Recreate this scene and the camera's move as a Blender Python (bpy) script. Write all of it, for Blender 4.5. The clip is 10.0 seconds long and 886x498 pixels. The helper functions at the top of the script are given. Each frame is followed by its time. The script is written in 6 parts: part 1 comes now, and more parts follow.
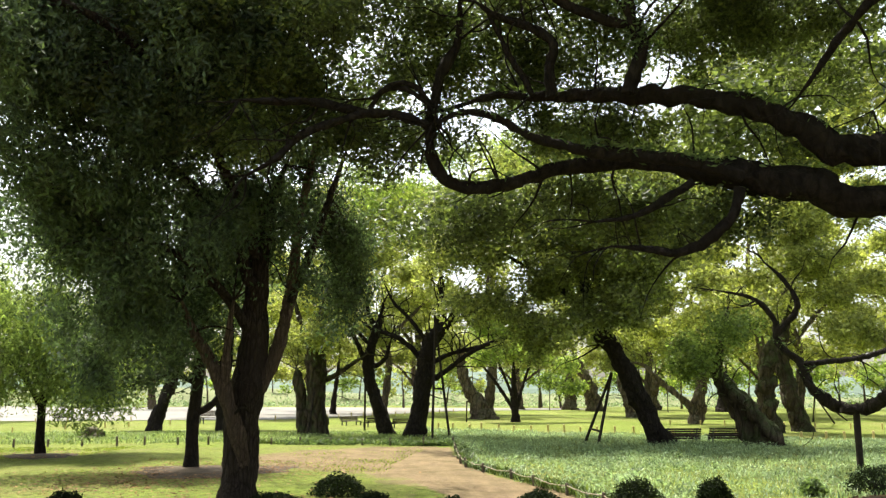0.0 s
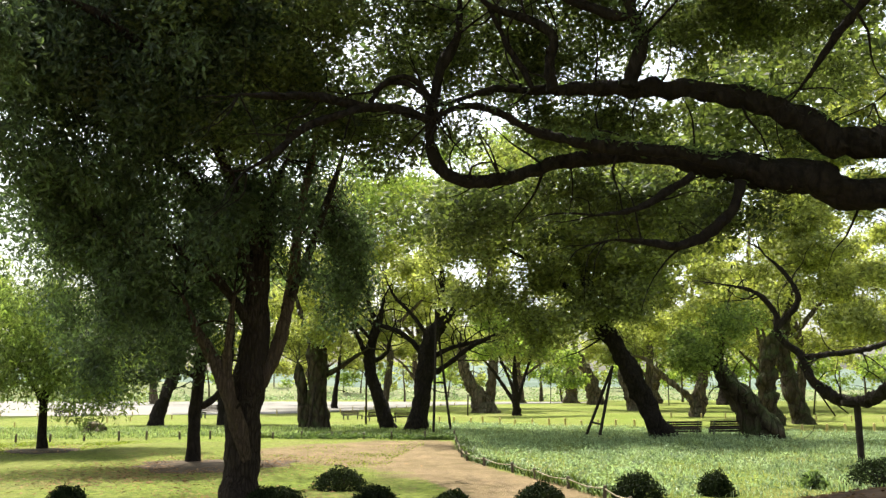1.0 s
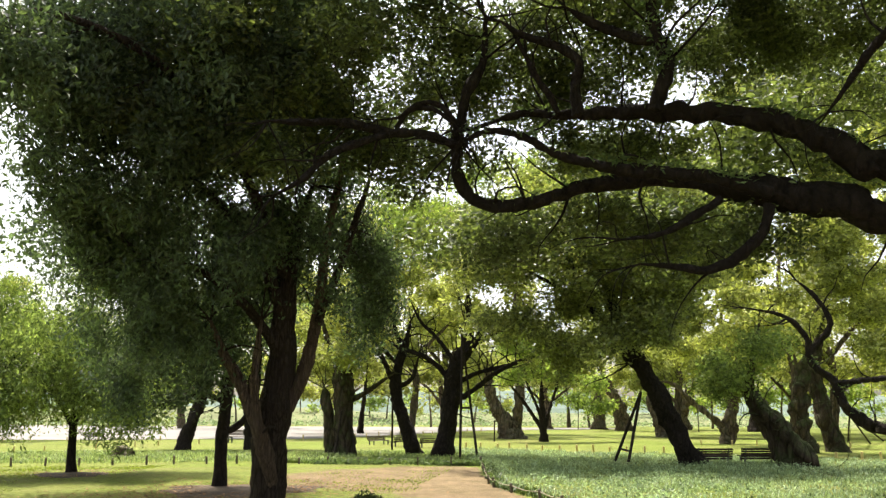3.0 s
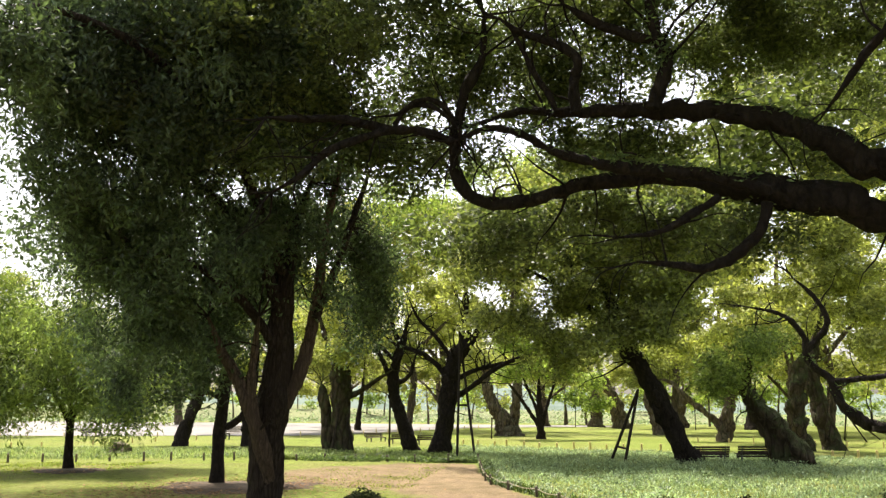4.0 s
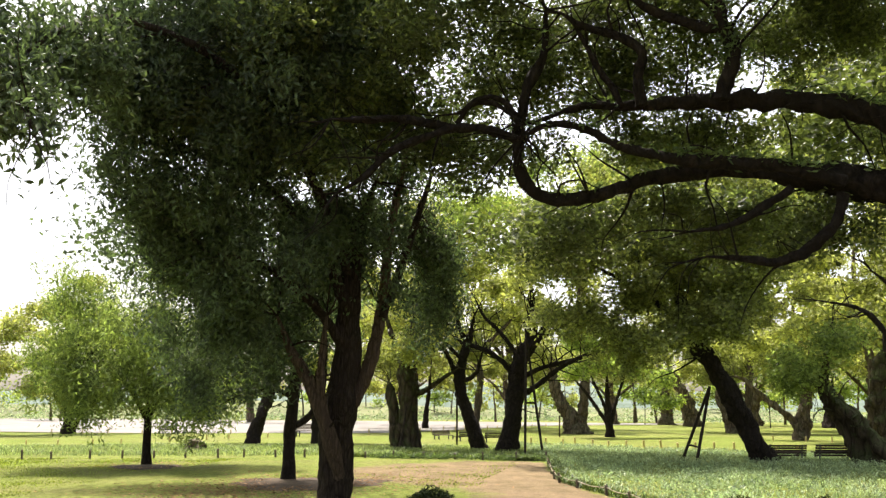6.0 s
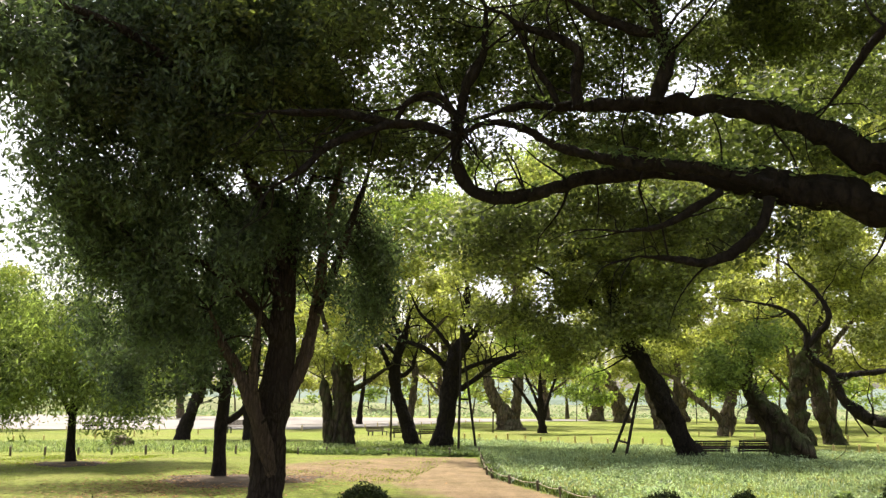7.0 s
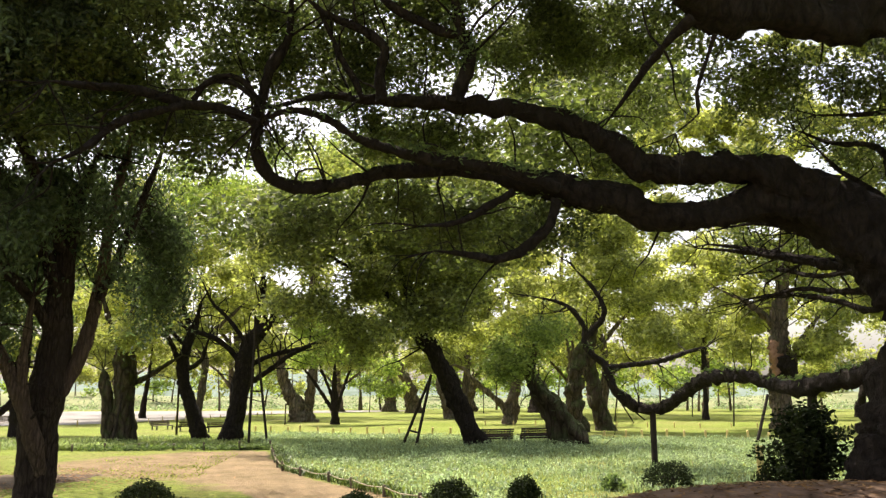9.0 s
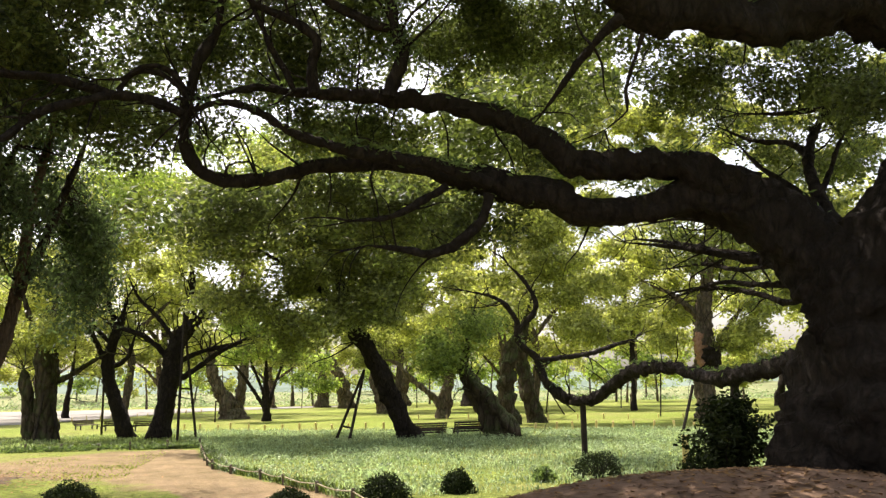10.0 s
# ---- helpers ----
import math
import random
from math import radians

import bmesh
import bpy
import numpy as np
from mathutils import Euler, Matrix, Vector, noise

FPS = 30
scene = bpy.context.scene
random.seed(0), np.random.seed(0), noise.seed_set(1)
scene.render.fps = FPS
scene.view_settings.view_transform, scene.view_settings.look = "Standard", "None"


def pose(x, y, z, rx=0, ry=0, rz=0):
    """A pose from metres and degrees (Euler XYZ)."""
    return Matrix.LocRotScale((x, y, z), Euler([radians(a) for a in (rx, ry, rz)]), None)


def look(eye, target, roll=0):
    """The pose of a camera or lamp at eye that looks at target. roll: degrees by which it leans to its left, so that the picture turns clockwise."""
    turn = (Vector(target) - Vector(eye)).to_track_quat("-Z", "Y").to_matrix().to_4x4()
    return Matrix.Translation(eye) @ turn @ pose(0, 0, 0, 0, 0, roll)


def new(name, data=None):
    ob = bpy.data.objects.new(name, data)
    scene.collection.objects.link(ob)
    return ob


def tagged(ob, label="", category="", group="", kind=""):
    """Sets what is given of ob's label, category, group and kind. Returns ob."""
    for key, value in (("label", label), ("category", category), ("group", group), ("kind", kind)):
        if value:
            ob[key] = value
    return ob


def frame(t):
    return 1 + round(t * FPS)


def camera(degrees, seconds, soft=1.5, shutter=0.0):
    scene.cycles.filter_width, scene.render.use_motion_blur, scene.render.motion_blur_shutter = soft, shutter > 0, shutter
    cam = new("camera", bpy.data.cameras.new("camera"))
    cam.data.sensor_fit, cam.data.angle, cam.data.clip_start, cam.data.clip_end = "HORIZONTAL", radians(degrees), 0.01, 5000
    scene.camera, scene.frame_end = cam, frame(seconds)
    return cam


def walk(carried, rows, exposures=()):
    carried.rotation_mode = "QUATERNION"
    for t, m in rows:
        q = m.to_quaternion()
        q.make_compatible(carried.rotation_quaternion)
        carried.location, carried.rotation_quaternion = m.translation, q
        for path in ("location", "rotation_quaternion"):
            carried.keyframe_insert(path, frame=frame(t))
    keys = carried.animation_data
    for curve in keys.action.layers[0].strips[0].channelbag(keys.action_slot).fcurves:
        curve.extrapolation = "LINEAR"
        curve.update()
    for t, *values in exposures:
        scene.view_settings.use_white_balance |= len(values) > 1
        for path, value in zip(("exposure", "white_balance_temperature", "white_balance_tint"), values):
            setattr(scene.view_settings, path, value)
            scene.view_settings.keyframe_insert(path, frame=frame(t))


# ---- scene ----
cam = camera(55.49, 10.0, soft=1.4)
PATH = [
    (0, (-0.008, -0.034, 2.093), (-0.005, 9.821, 3.790), 0.16),
    (0.5, (-0.008, -0.034, 2.093), (-0.012, 9.826, 3.763), 0.05),
    (1, (-0.008, -0.034, 2.093), (-0.013, 9.833, 3.720), -0.02),
    (1.5, (-0.008, -0.034, 2.093), (0.029, 9.841, 3.666), -0.06),
    (2, (-0.008, -0.034, 2.093), (0.019, 9.832, 3.724), -0.12),
    (2.5, (-0.008, -0.034, 2.093), (-0.329, 9.775, 4.014), 0.14),
    (4, (-0.008, -0.034, 2.093), (-0.297, 9.783, 3.975), 0.37),
    (4.5, (-0.008, -0.034, 2.093), (-0.452, 9.779, 3.964), 0.18),
    (5, (-0.008, -0.034, 2.093), (-0.832, 9.757, 3.952), -0.15),
    (5.2, (-0.008, -0.034, 2.093), (-1.000, 9.743, 3.944), -0.13),
    (6.3, (-0.008, -0.034, 2.093), (-1.049, 9.737, 3.947), 0.43),
    (6.5, (-0.008, -0.034, 2.093), (-0.894, 9.754, 3.941), 0.42),
    (7, (-0.008, -0.034, 2.093), (-0.315, 9.795, 3.907), 0.45),
    (7.5, (-0.008, -0.034, 2.093), (0.347, 9.804, 3.852), 0.50),
    (8, (-0.008, -0.034, 2.093), (0.993, 9.768, 3.801), -0.02),
    (8.5, (-0.008, -0.034, 2.093), (1.609, 9.685, 3.801), -0.22),
    (9, (-0.008, -0.034, 2.093), (2.049, 9.599, 3.817), -0.08),
    (9.5, (-0.008, -0.034, 2.093), (2.439, 9.510, 3.804), -0.41),
    (10, (-0.008, -0.034, 2.093), (2.819, 9.414, 3.747), -0.87),
]
walk(cam, [(t, look(eye, target, roll)) for t, eye, target, roll in PATH], [(0, 1.22, 6600, 6), (2.5, 1.22, 6650, 9), (4.5, 1.25, 6700, 14), (7, 1.2, 6750, 14), (8, 1.25, 6850, 16), (10, 1.29, 6850, 16)])

# ---- light ----
SUN_EL, SUN_AZ = 62.0, -26.0      # degrees; azimuth from +y towards +x
world = bpy.data.worlds.new("sky")
scene.world = world
world.use_nodes = True
wn = world.node_tree
wn.nodes.clear()
sky = wn.nodes.new("ShaderNodeTexSky")
sky.sky_type = "NISHITA"
sky.sun_disc = False
sky.sun_elevation = radians(SUN_EL)
sky.sun_rotation = radians(SUN_AZ)
sky.air_density, sky.dust_density, sky.ozone_density = 1.2, 4.0, 1.0
bg = wn.nodes.new("ShaderNodeBackground")
bg.inputs["Strength"].default_value = 0.11
wo = wn.nodes.new("ShaderNodeOutputWorld")
haze = wn.nodes.new("ShaderNodeHueSaturation")
haze.inputs["Saturation"].default_value, haze.inputs["Value"].default_value = 0.5, 1.25
wn.links.new(sky.outputs[0], haze.inputs["Color"])
wn.links.new(haze.outputs[0], bg.inputs[0])
wn.links.new(bg.outputs[0], wo.inputs[0])
sun = new("sun", bpy.data.lights.new("sun", "SUN"))
sun.data.energy, sun.data.angle, sun.data.color = 4.2, radians(0.53), (1.0, 0.95, 0.86)
sd = Vector((math.sin(radians(SUN_AZ)) * math.cos(radians(SUN_EL)), math.cos(radians(SUN_AZ)) * math.cos(radians(SUN_EL)), math.sin(radians(SUN_EL))))
sun.matrix_world = look(sd * 60, (0, 0, 0))


# ---- materials ----
def material(name, rough=0.8, spec=0.3):
    m = bpy.data.materials.new(name)
    m.use_nodes = True
    nt = m.node_tree
    b = nt.nodes["Principled BSDF"]
    b.inputs["Roughness"].default_value = rough
    b.inputs["Specular IOR Level"].default_value = spec
    return m, nt, b


def ramp(nt, fac, stops):
    r = nt.nodes.new("ShaderNodeValToRGB")
    el = r.color_ramp.elements
    while len(el) < len(stops):
        el.new(0.5)
    for e, (p, c) in zip(el, stops):
        e.position, e.color = p, (*c, 1)
    nt.links.new(fac, r.inputs[0])
    return r.outputs[0]


def noise_fac(nt, scale, detail=4, rough=0.6, stretch=None, kind="Object", dist=0.0):
    tc = nt.nodes.new("ShaderNodeTexCoord")
    n = nt.nodes.new("ShaderNodeTexNoise")
    n.inputs["Scale"].default_value, n.inputs["Detail"].default_value, n.inputs["Roughness"].default_value = scale, detail, rough
    n.inputs["Distortion"].default_value = dist
    src = tc.outputs[kind]
    if stretch:
        mp = nt.nodes.new("ShaderNodeMapping")
        mp.inputs["Scale"].default_value = stretch
        nt.links.new(src, mp.inputs[0])
        src = mp.outputs[0]
    nt.links.new(src, n.inputs["Vector"])
    return n.outputs["Fac"]


def mix(nt, fac, a, b, mode="MIX"):
    x = nt.nodes.new("ShaderNodeMix")
    x.data_type, x.blend_type = "RGBA", mode
    for v, i in ((fac, 0), (a, 6), (b, 7)):
        if isinstance(v, (int, float)):
            x.inputs[i].default_value = v
        elif isinstance(v, tuple):
            x.inputs[i].default_value = (*v, 1)
        else:
            nt.links.new(v, x.inputs[i])
    return x.outputs[2]


def bump(nt, b, height, strength, distance):
    n = nt.nodes.new("ShaderNodeBump")
    n.inputs["Strength"].default_value, n.inputs["Distance"].default_value = strength, distance
    nt.links.new(height, n.inputs["Height"])
    nt.links.new(n.outputs[0], b.inputs["Normal"])


def bark_material(name, dark, light, moss=0.0, plate=5.0, tall=0.3, crack=0.85):
    m, nt, b = material(name, 0.95, 0.12)
    f1 = noise_fac(nt, 2.2 * plate, 6, 0.75, (1, 1, 0.75 * tall), dist=0.6)
    f2 = noise_fac(nt, 1.1, 4, 0.65)
    tc = nt.nodes.new("ShaderNodeTexCoord")
    mp = nt.nodes.new("ShaderNodeMapping")
    mp.inputs["Scale"].default_value = (1, 1, tall)
    vo = nt.nodes.new("ShaderNodeTexVoronoi")
    vo.feature = "DISTANCE_TO_EDGE"
    vo.inputs["Scale"].default_value = plate
    nt.links.new(tc.outputs["Object"], mp.inputs[0])
    nt.links.new(mp.outputs[0], vo.inputs["Vector"])
    c = ramp(nt, f1, [(0.3, dark), (0.68, light)])
    c = mix(nt, ramp(nt, vo.outputs["Distance"], [(0.0, (crack, crack, crack)), (0.16, (0, 0, 0))]), c, dark)
    c = mix(nt, ramp(nt, f2, [(0.4, (0, 0, 0)), (0.68, (0.75, 0.75, 0.75))]), c, tuple(0.45 * x for x in light))
    if moss:
        geo = nt.nodes.new("ShaderNodeNewGeometry")
        sep = nt.nodes.new("ShaderNodeSeparateXYZ")
        nt.links.new(geo.outputs["Normal"], sep.inputs[0])
        f3 = noise_fac(nt, 3.0, 4)
        mul = nt.nodes.new("ShaderNodeMath")
        mul.operation = "MULTIPLY_ADD"
        nt.links.new(sep.outputs[2], mul.inputs[0])
        mul.inputs[1].default_value = 0.35
        nt.links.new(f3, mul.inputs[2])
        c = mix(nt, ramp(nt, mul.outputs[0], [(0.45, (0, 0, 0)), (0.75, (moss, moss, moss))]), c, (0.07, 0.1, 0.03))
    nt.links.new(c, b.inputs["Base Color"])
    add = nt.nodes.new("ShaderNodeMath")
    add.operation = "ADD"
    nt.links.new(f1, add.inputs[0])
    nt.links.new(ramp(nt, vo.outputs["Distance"], [(0.0, (0, 0, 0)), (0.2, (0.8 * crack, 0.8 * crack, 0.8 * crack))]), add.inputs[1])
    bump(nt, b, add.outputs[0], 1.0, 0.13)
    return m


def leaf_material(name, dark, light, trans=0.45, tint=(1.7, 1.8, 0.8), rough=0.5, spec=0.25):
    m, nt, b = material(name, rough, spec)
    geo = nt.nodes.new("ShaderNodeNewGeometry")
    c = ramp(nt, geo.outputs["Random Per Island"], [(0.0, tuple(0.75 * x for x in dark)), (0.6, tuple(0.9 * x for x in light)), (1.0, tuple(min(1, 1.75 * x) for x in light))])
    big = noise_fac(nt, 0.35, 2)
    c = mix(nt, ramp(nt, big, [(0.35, (0, 0, 0)), (0.65, (0.5, 0.5, 0.5))]), c, dark)
    spray = noise_fac(nt, 1.6, 3, 0.6)
    c = mix(nt, ramp(nt, spray, [(0.5, (0, 0, 0)), (0.68, (0.55, 0.55, 0.55))]), c, (1.25 * light[0], 1.12 * light[1], 0.8 * light[2]))
    nt.links.new(c, b.inputs["Base Color"])
    tr = nt.nodes.new("ShaderNodeBsdfTranslucent")
    nt.links.new(mix(nt, 1.0, c, tint, "MULTIPLY"), tr.inputs[0])
    ms = nt.nodes.new("ShaderNodeMixShader")
    ms.inputs[0].default_value = trans
    nt.links.new(b.outputs[0], ms.inputs[1])
    nt.links.new(tr.outputs[0], ms.inputs[2])
    nt.links.new(ms.outputs[0], nt.nodes["Material Output"].inputs[0])
    return m


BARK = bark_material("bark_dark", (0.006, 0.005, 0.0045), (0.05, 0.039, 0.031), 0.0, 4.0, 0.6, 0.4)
BARK_BROWN = bark_material("bark_brown", (0.014, 0.0105, 0.009), (0.11, 0.08, 0.06), 0.0, 13.0, 0.22, 0.7)
# Evergreen's side stems: the light falling on them is put into the bark colour.
BARK_STEM_LIT = bark_material("bark_lit_brown", (0.03, 0.021, 0.016), (0.25, 0.175, 0.125), 0.0, 15.0, 0.2, 0.6)
BARK_MOSS = bark_material("bark_mossy", (0.012, 0.01, 0.008), (0.135, 0.102, 0.07), 0.55, 3.0)
BARK_PALE = bark_material("bark_pale", (0.03, 0.023, 0.017), (0.27, 0.205, 0.15), 0.35, 3.0)
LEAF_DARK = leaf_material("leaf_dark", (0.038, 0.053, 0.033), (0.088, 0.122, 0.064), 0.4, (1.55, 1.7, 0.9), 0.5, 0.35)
# Shrub leaves: dark green, with tree shade also put into the colour.
LEAF_SHRUB_SHADED = leaf_material("leaf_shrub_shaded", (0.008, 0.013, 0.006), (0.02, 0.03, 0.01), 0.15, (1.5, 1.6, 0.7), 0.8, 0.1)
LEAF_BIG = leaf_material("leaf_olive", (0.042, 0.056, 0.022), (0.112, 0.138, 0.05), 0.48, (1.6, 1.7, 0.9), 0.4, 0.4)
LEAF_OLIVE = leaf_material("leaf_brownish", (0.085, 0.102, 0.04), (0.225, 0.255, 0.09), 0.55, (1.65, 1.7, 0.9), 0.36, 0.5)
LEAF_MID = leaf_material("leaf_mid", (0.05, 0.078, 0.036), (0.14, 0.188, 0.08), 0.5, (1.6, 1.75, 0.9))
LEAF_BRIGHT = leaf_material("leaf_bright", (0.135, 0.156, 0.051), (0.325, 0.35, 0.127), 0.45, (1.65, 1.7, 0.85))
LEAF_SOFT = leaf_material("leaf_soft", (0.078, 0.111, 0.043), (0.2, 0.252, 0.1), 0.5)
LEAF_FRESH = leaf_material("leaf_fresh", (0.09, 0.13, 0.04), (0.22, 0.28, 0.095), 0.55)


def plain(name, stops, scale, rough=0.85, spec=0.3, relief=0.0, stretch=None, metal=0.0):
    m, nt, b = material(name, rough, spec)
    f = noise_fac(nt, scale, 5, 0.65, stretch)
    nt.links.new(ramp(nt, f, stops), b.inputs["Base Color"])
    b.inputs["Metallic"].default_value = metal
    if relief:
        bump(nt, b, f, 0.7, relief)
    return m


def ground_material(name, worn=False):
    m, nt, b = material(name, 1.0, 0.1)
    f1, f2, f3 = noise_fac(nt, 0.12, 4), noise_fac(nt, 1.1, 5, 0.7), noise_fac(nt, 28, 4, 0.8)
    green = ramp(nt, f3, [(0.25, (0.08, 0.112, 0.018)), (0.75, (0.21, 0.265, 0.048))])
    dry = ramp(nt, f3, [(0.25, (0.17, 0.15, 0.055)), (0.75, (0.34, 0.295, 0.12))])
    c = mix(nt, ramp(nt, f1, [(0.38, (0, 0, 0)), (0.6, (0.85, 0.85, 0.85))]), green, dry)
    c = mix(nt, ramp(nt, f2, [(0.35, (0, 0, 0)), (0.75, (0.6, 0.6, 0.6))]), c, green)
    f8 = noise_fac(nt, 0.45, 5, 0.7, (0.6, 1, 1), dist=0.5)
    c = mix(nt, ramp(nt, f8, [(0.4, (0, 0, 0)), (0.62, (0.8, 0.8, 0.8))]), c, (0.215, 0.265, 0.05))
    f7 = noise_fac(nt, 5.0, 5, 0.75)
    c = mix(nt, ramp(nt, f7, [(0.42, (0, 0, 0)), (0.66, (0.75, 0.75, 0.75))]), c, (0.055, 0.08, 0.014))
    if worn:
        at_ = nt.nodes.new("ShaderNodeAttribute")
        at_.attribute_name = "wear"
        f4, f5 = noise_fac(nt, 0.9, 6, 0.72), noise_fac(nt, 14, 4, 0.7)
        f6 = noise_fac(nt, 2.5, 5, 0.7, (1, 0.3, 1), dist=0.8)
        sand = ramp(nt, f5, [(0.25, (0.1, 0.068, 0.04)), (0.5, (0.205, 0.15, 0.088)), (0.8, (0.31, 0.23, 0.135))])
        sand = mix(nt, ramp(nt, f6, [(0.38, (0, 0, 0)), (0.66, (0.8, 0.8, 0.8))]), sand, (0.285, 0.208, 0.116))
        sand = mix(nt, ramp(nt, f4, [(0.44, (0, 0, 0)), (0.66, (0.8, 0.8, 0.8))]), sand, (0.125, 0.1, 0.048))
        add = nt.nodes.new("ShaderNodeMath")
        add.operation = "ADD"
        nt.links.new(at_.outputs["Fac"], add.inputs[0])
        nt.links.new(f4, add.inputs[1])
        c = mix(nt, ramp(nt, add.outputs[0], [(0.76, (0, 0, 0)), (0.98, (1, 1, 1))]), c, sand)
    nt.links.new(c, b.inputs["Base Color"])
    bump(nt, b, f3, 1.0, 0.04)
    return m


LAWN = ground_material("lawn")
WORN = ground_material("worn_lawn", True)
SOIL = plain("bare_soil", [(0.3, (0.07, 0.042, 0.027)), (0.7, (0.215, 0.135, 0.086))], 3.0, 0.95, 0.2, 0.05)
MULCH = plain("leafy_mulch", [(0.3, (0.04, 0.03, 0.02)), (0.7, (0.125, 0.09, 0.058))], 4.0, 0.95, 0.2, 0.05)
GRAVEL = plain("pale_gravel", [(0.3, (0.17, 0.157, 0.14)), (0.7, (0.27, 0.25, 0.225))], 0.25, 0.95)
FIELD = plain("far_field", [(0.3, (0.1, 0.115, 0.05)), (0.5, (0.145, 0.16, 0.068)), (0.7, (0.21, 0.22, 0.1))], 0.12, 1.0)
WOOD = plain("weathered_wood", [(0.3, (0.06, 0.048, 0.035)), (0.7, (0.17, 0.135, 0.1))], 8, 0.85, 0.3, 0.01, (1, 1, 0.2))
DARK_WOOD = plain("dark_bench_wood", [(0.3, (0.02, 0.014, 0.012)), (0.7, (0.045, 0.033, 0.028))], 12, 1.0, 0.06, 0.004)
POLE = plain("dark_pole", [(0.3, (0.022, 0.019, 0.017)), (0.7, (0.05, 0.04, 0.033))], 6, 1.0, 0.04, 0.004)
IRON = plain("painted_iron", [(0.3, (0.04, 0.045, 0.04)), (0.7, (0.08, 0.085, 0.08))], 10, 0.5, 0.5, 0.0, None, 0.3)
LITTER = leaf_material("dry_leaf", (0.06, 0.036, 0.02), (0.26, 0.16, 0.08), 0.2, (1.2, 1.0, 0.8), 0.8, 0.1)
CUT_WOOD = plain("cut_wood", [(0.3, (0.17, 0.085, 0.05)), (0.7, (0.36, 0.21, 0.13))], 7, 0.9, 0.2, 0.02)
ROPE = plain("rope", [(0.3, (0.2, 0.17, 0.11)), (0.7, (0.36, 0.31, 0.21))], 30, 0.9)
YELLOW = plain("yellow_wood", [(0.3, (0.42, 0.33, 0.13)), (0.7, (0.6, 0.48, 0.2))], 10, 0.7)
BLADE = leaf_material("grass_blade", (0.105, 0.152, 0.078), (0.31, 0.39, 0.232), 0.38, (1.2, 1.3, 0.85))
BLADE_VERGE = leaf_material("verge_blade", (0.085, 0.125, 0.05), (0.25, 0.31, 0.14), 0.4, (1.3, 1.4, 0.8))
BLADE_LAWN = leaf_material("lawn_blade", (0.085, 0.118, 0.018), (0.23, 0.28, 0.045), 0.4, (1.3, 1.4, 0.7))
BLADE_DARK = leaf_material("edging_blade", (0.03, 0.05, 0.016), (0.08, 0.11, 0.035), 0.35)
# Far hills: distance haze is put into this pale grey-green.
HILL = plain("haze_tinted_hill", [(0.3, (0.075, 0.11, 0.075)), (0.7, (0.15, 0.19, 0.155))], 0.035, 1.0)


# ---- mesh helpers ----
class Geo:
    """Collects vertices and faces of one mesh."""

    def __init__(self):
        self.v, self.f, self.n = [], [], 0

    def add(self, v, f):
        v, f = np.asarray(v, float).reshape(-1, 3), np.asarray(f, int)
        self.v.append(v)
        self.f.append(f + self.n)
        self.n += len(v)

    def mesh(self, name, mat, smooth=True):
        me = bpy.data.meshes.new(name)
        v = np.concatenate(self.v)
        me.vertices.add(len(v))
        me.vertices.foreach_set("co", v.ravel())
        sizes = np.concatenate([np.full(len(f), f.shape[1]) for f in self.f])
        loops = np.concatenate([f.ravel() for f in self.f])
        me.loops.add(len(loops))
        me.loops.foreach_set("vertex_index", loops)
        me.polygons.add(len(sizes))
        me.polygons.foreach_set("loop_start", np.r_[0, np.cumsum(sizes)[:-1]])
        me.polygons.foreach_set("loop_total", sizes)
        me.polygons.foreach_set("use_smooth", np.full(len(sizes), smooth))
        me.update(calc_edges=True)
        me.materials.append(mat)
        return me


def part(name, geo, mat, parent=None, label="", smooth=True, kind=""):
    ob = new(name, geo.mesh(name, mat, smooth))
    if parent:
        ob.parent = parent
    return tagged(ob, label, kind=kind)


def thing(name, label, category, place=(0, 0, 0), group="", kind=""):
    ob = new(name)
    ob.empty_display_size = 0.2
    ob.location = place
    return tagged(ob, label, category, group, kind)


def smooth_line(rows, step):
    """Catmull-Rom through rows of x, y, z, r."""
    p = np.array(rows, float)
    p = np.vstack([2 * p[0] - p[1], p, 2 * p[-1] - p[-2]])
    out = []
    for a, b, c, d in zip(p[:-3], p[1:-2], p[2:-1], p[3:]):
        n = max(2, int(np.linalg.norm(c[:3] - b[:3]) / step))
        u = (np.arange(n) / n)[:, None]
        out.append(0.5 * (2 * b + (c - a) * u + (2 * a - 5 * b + 4 * c - d) * u * u + (3 * b - a - 3 * c + d) * u ** 3))
    out.append(p[-2][None])
    q = np.concatenate(out)
    q[:, 3] = np.maximum(q[:, 3], 0.004)
    return q


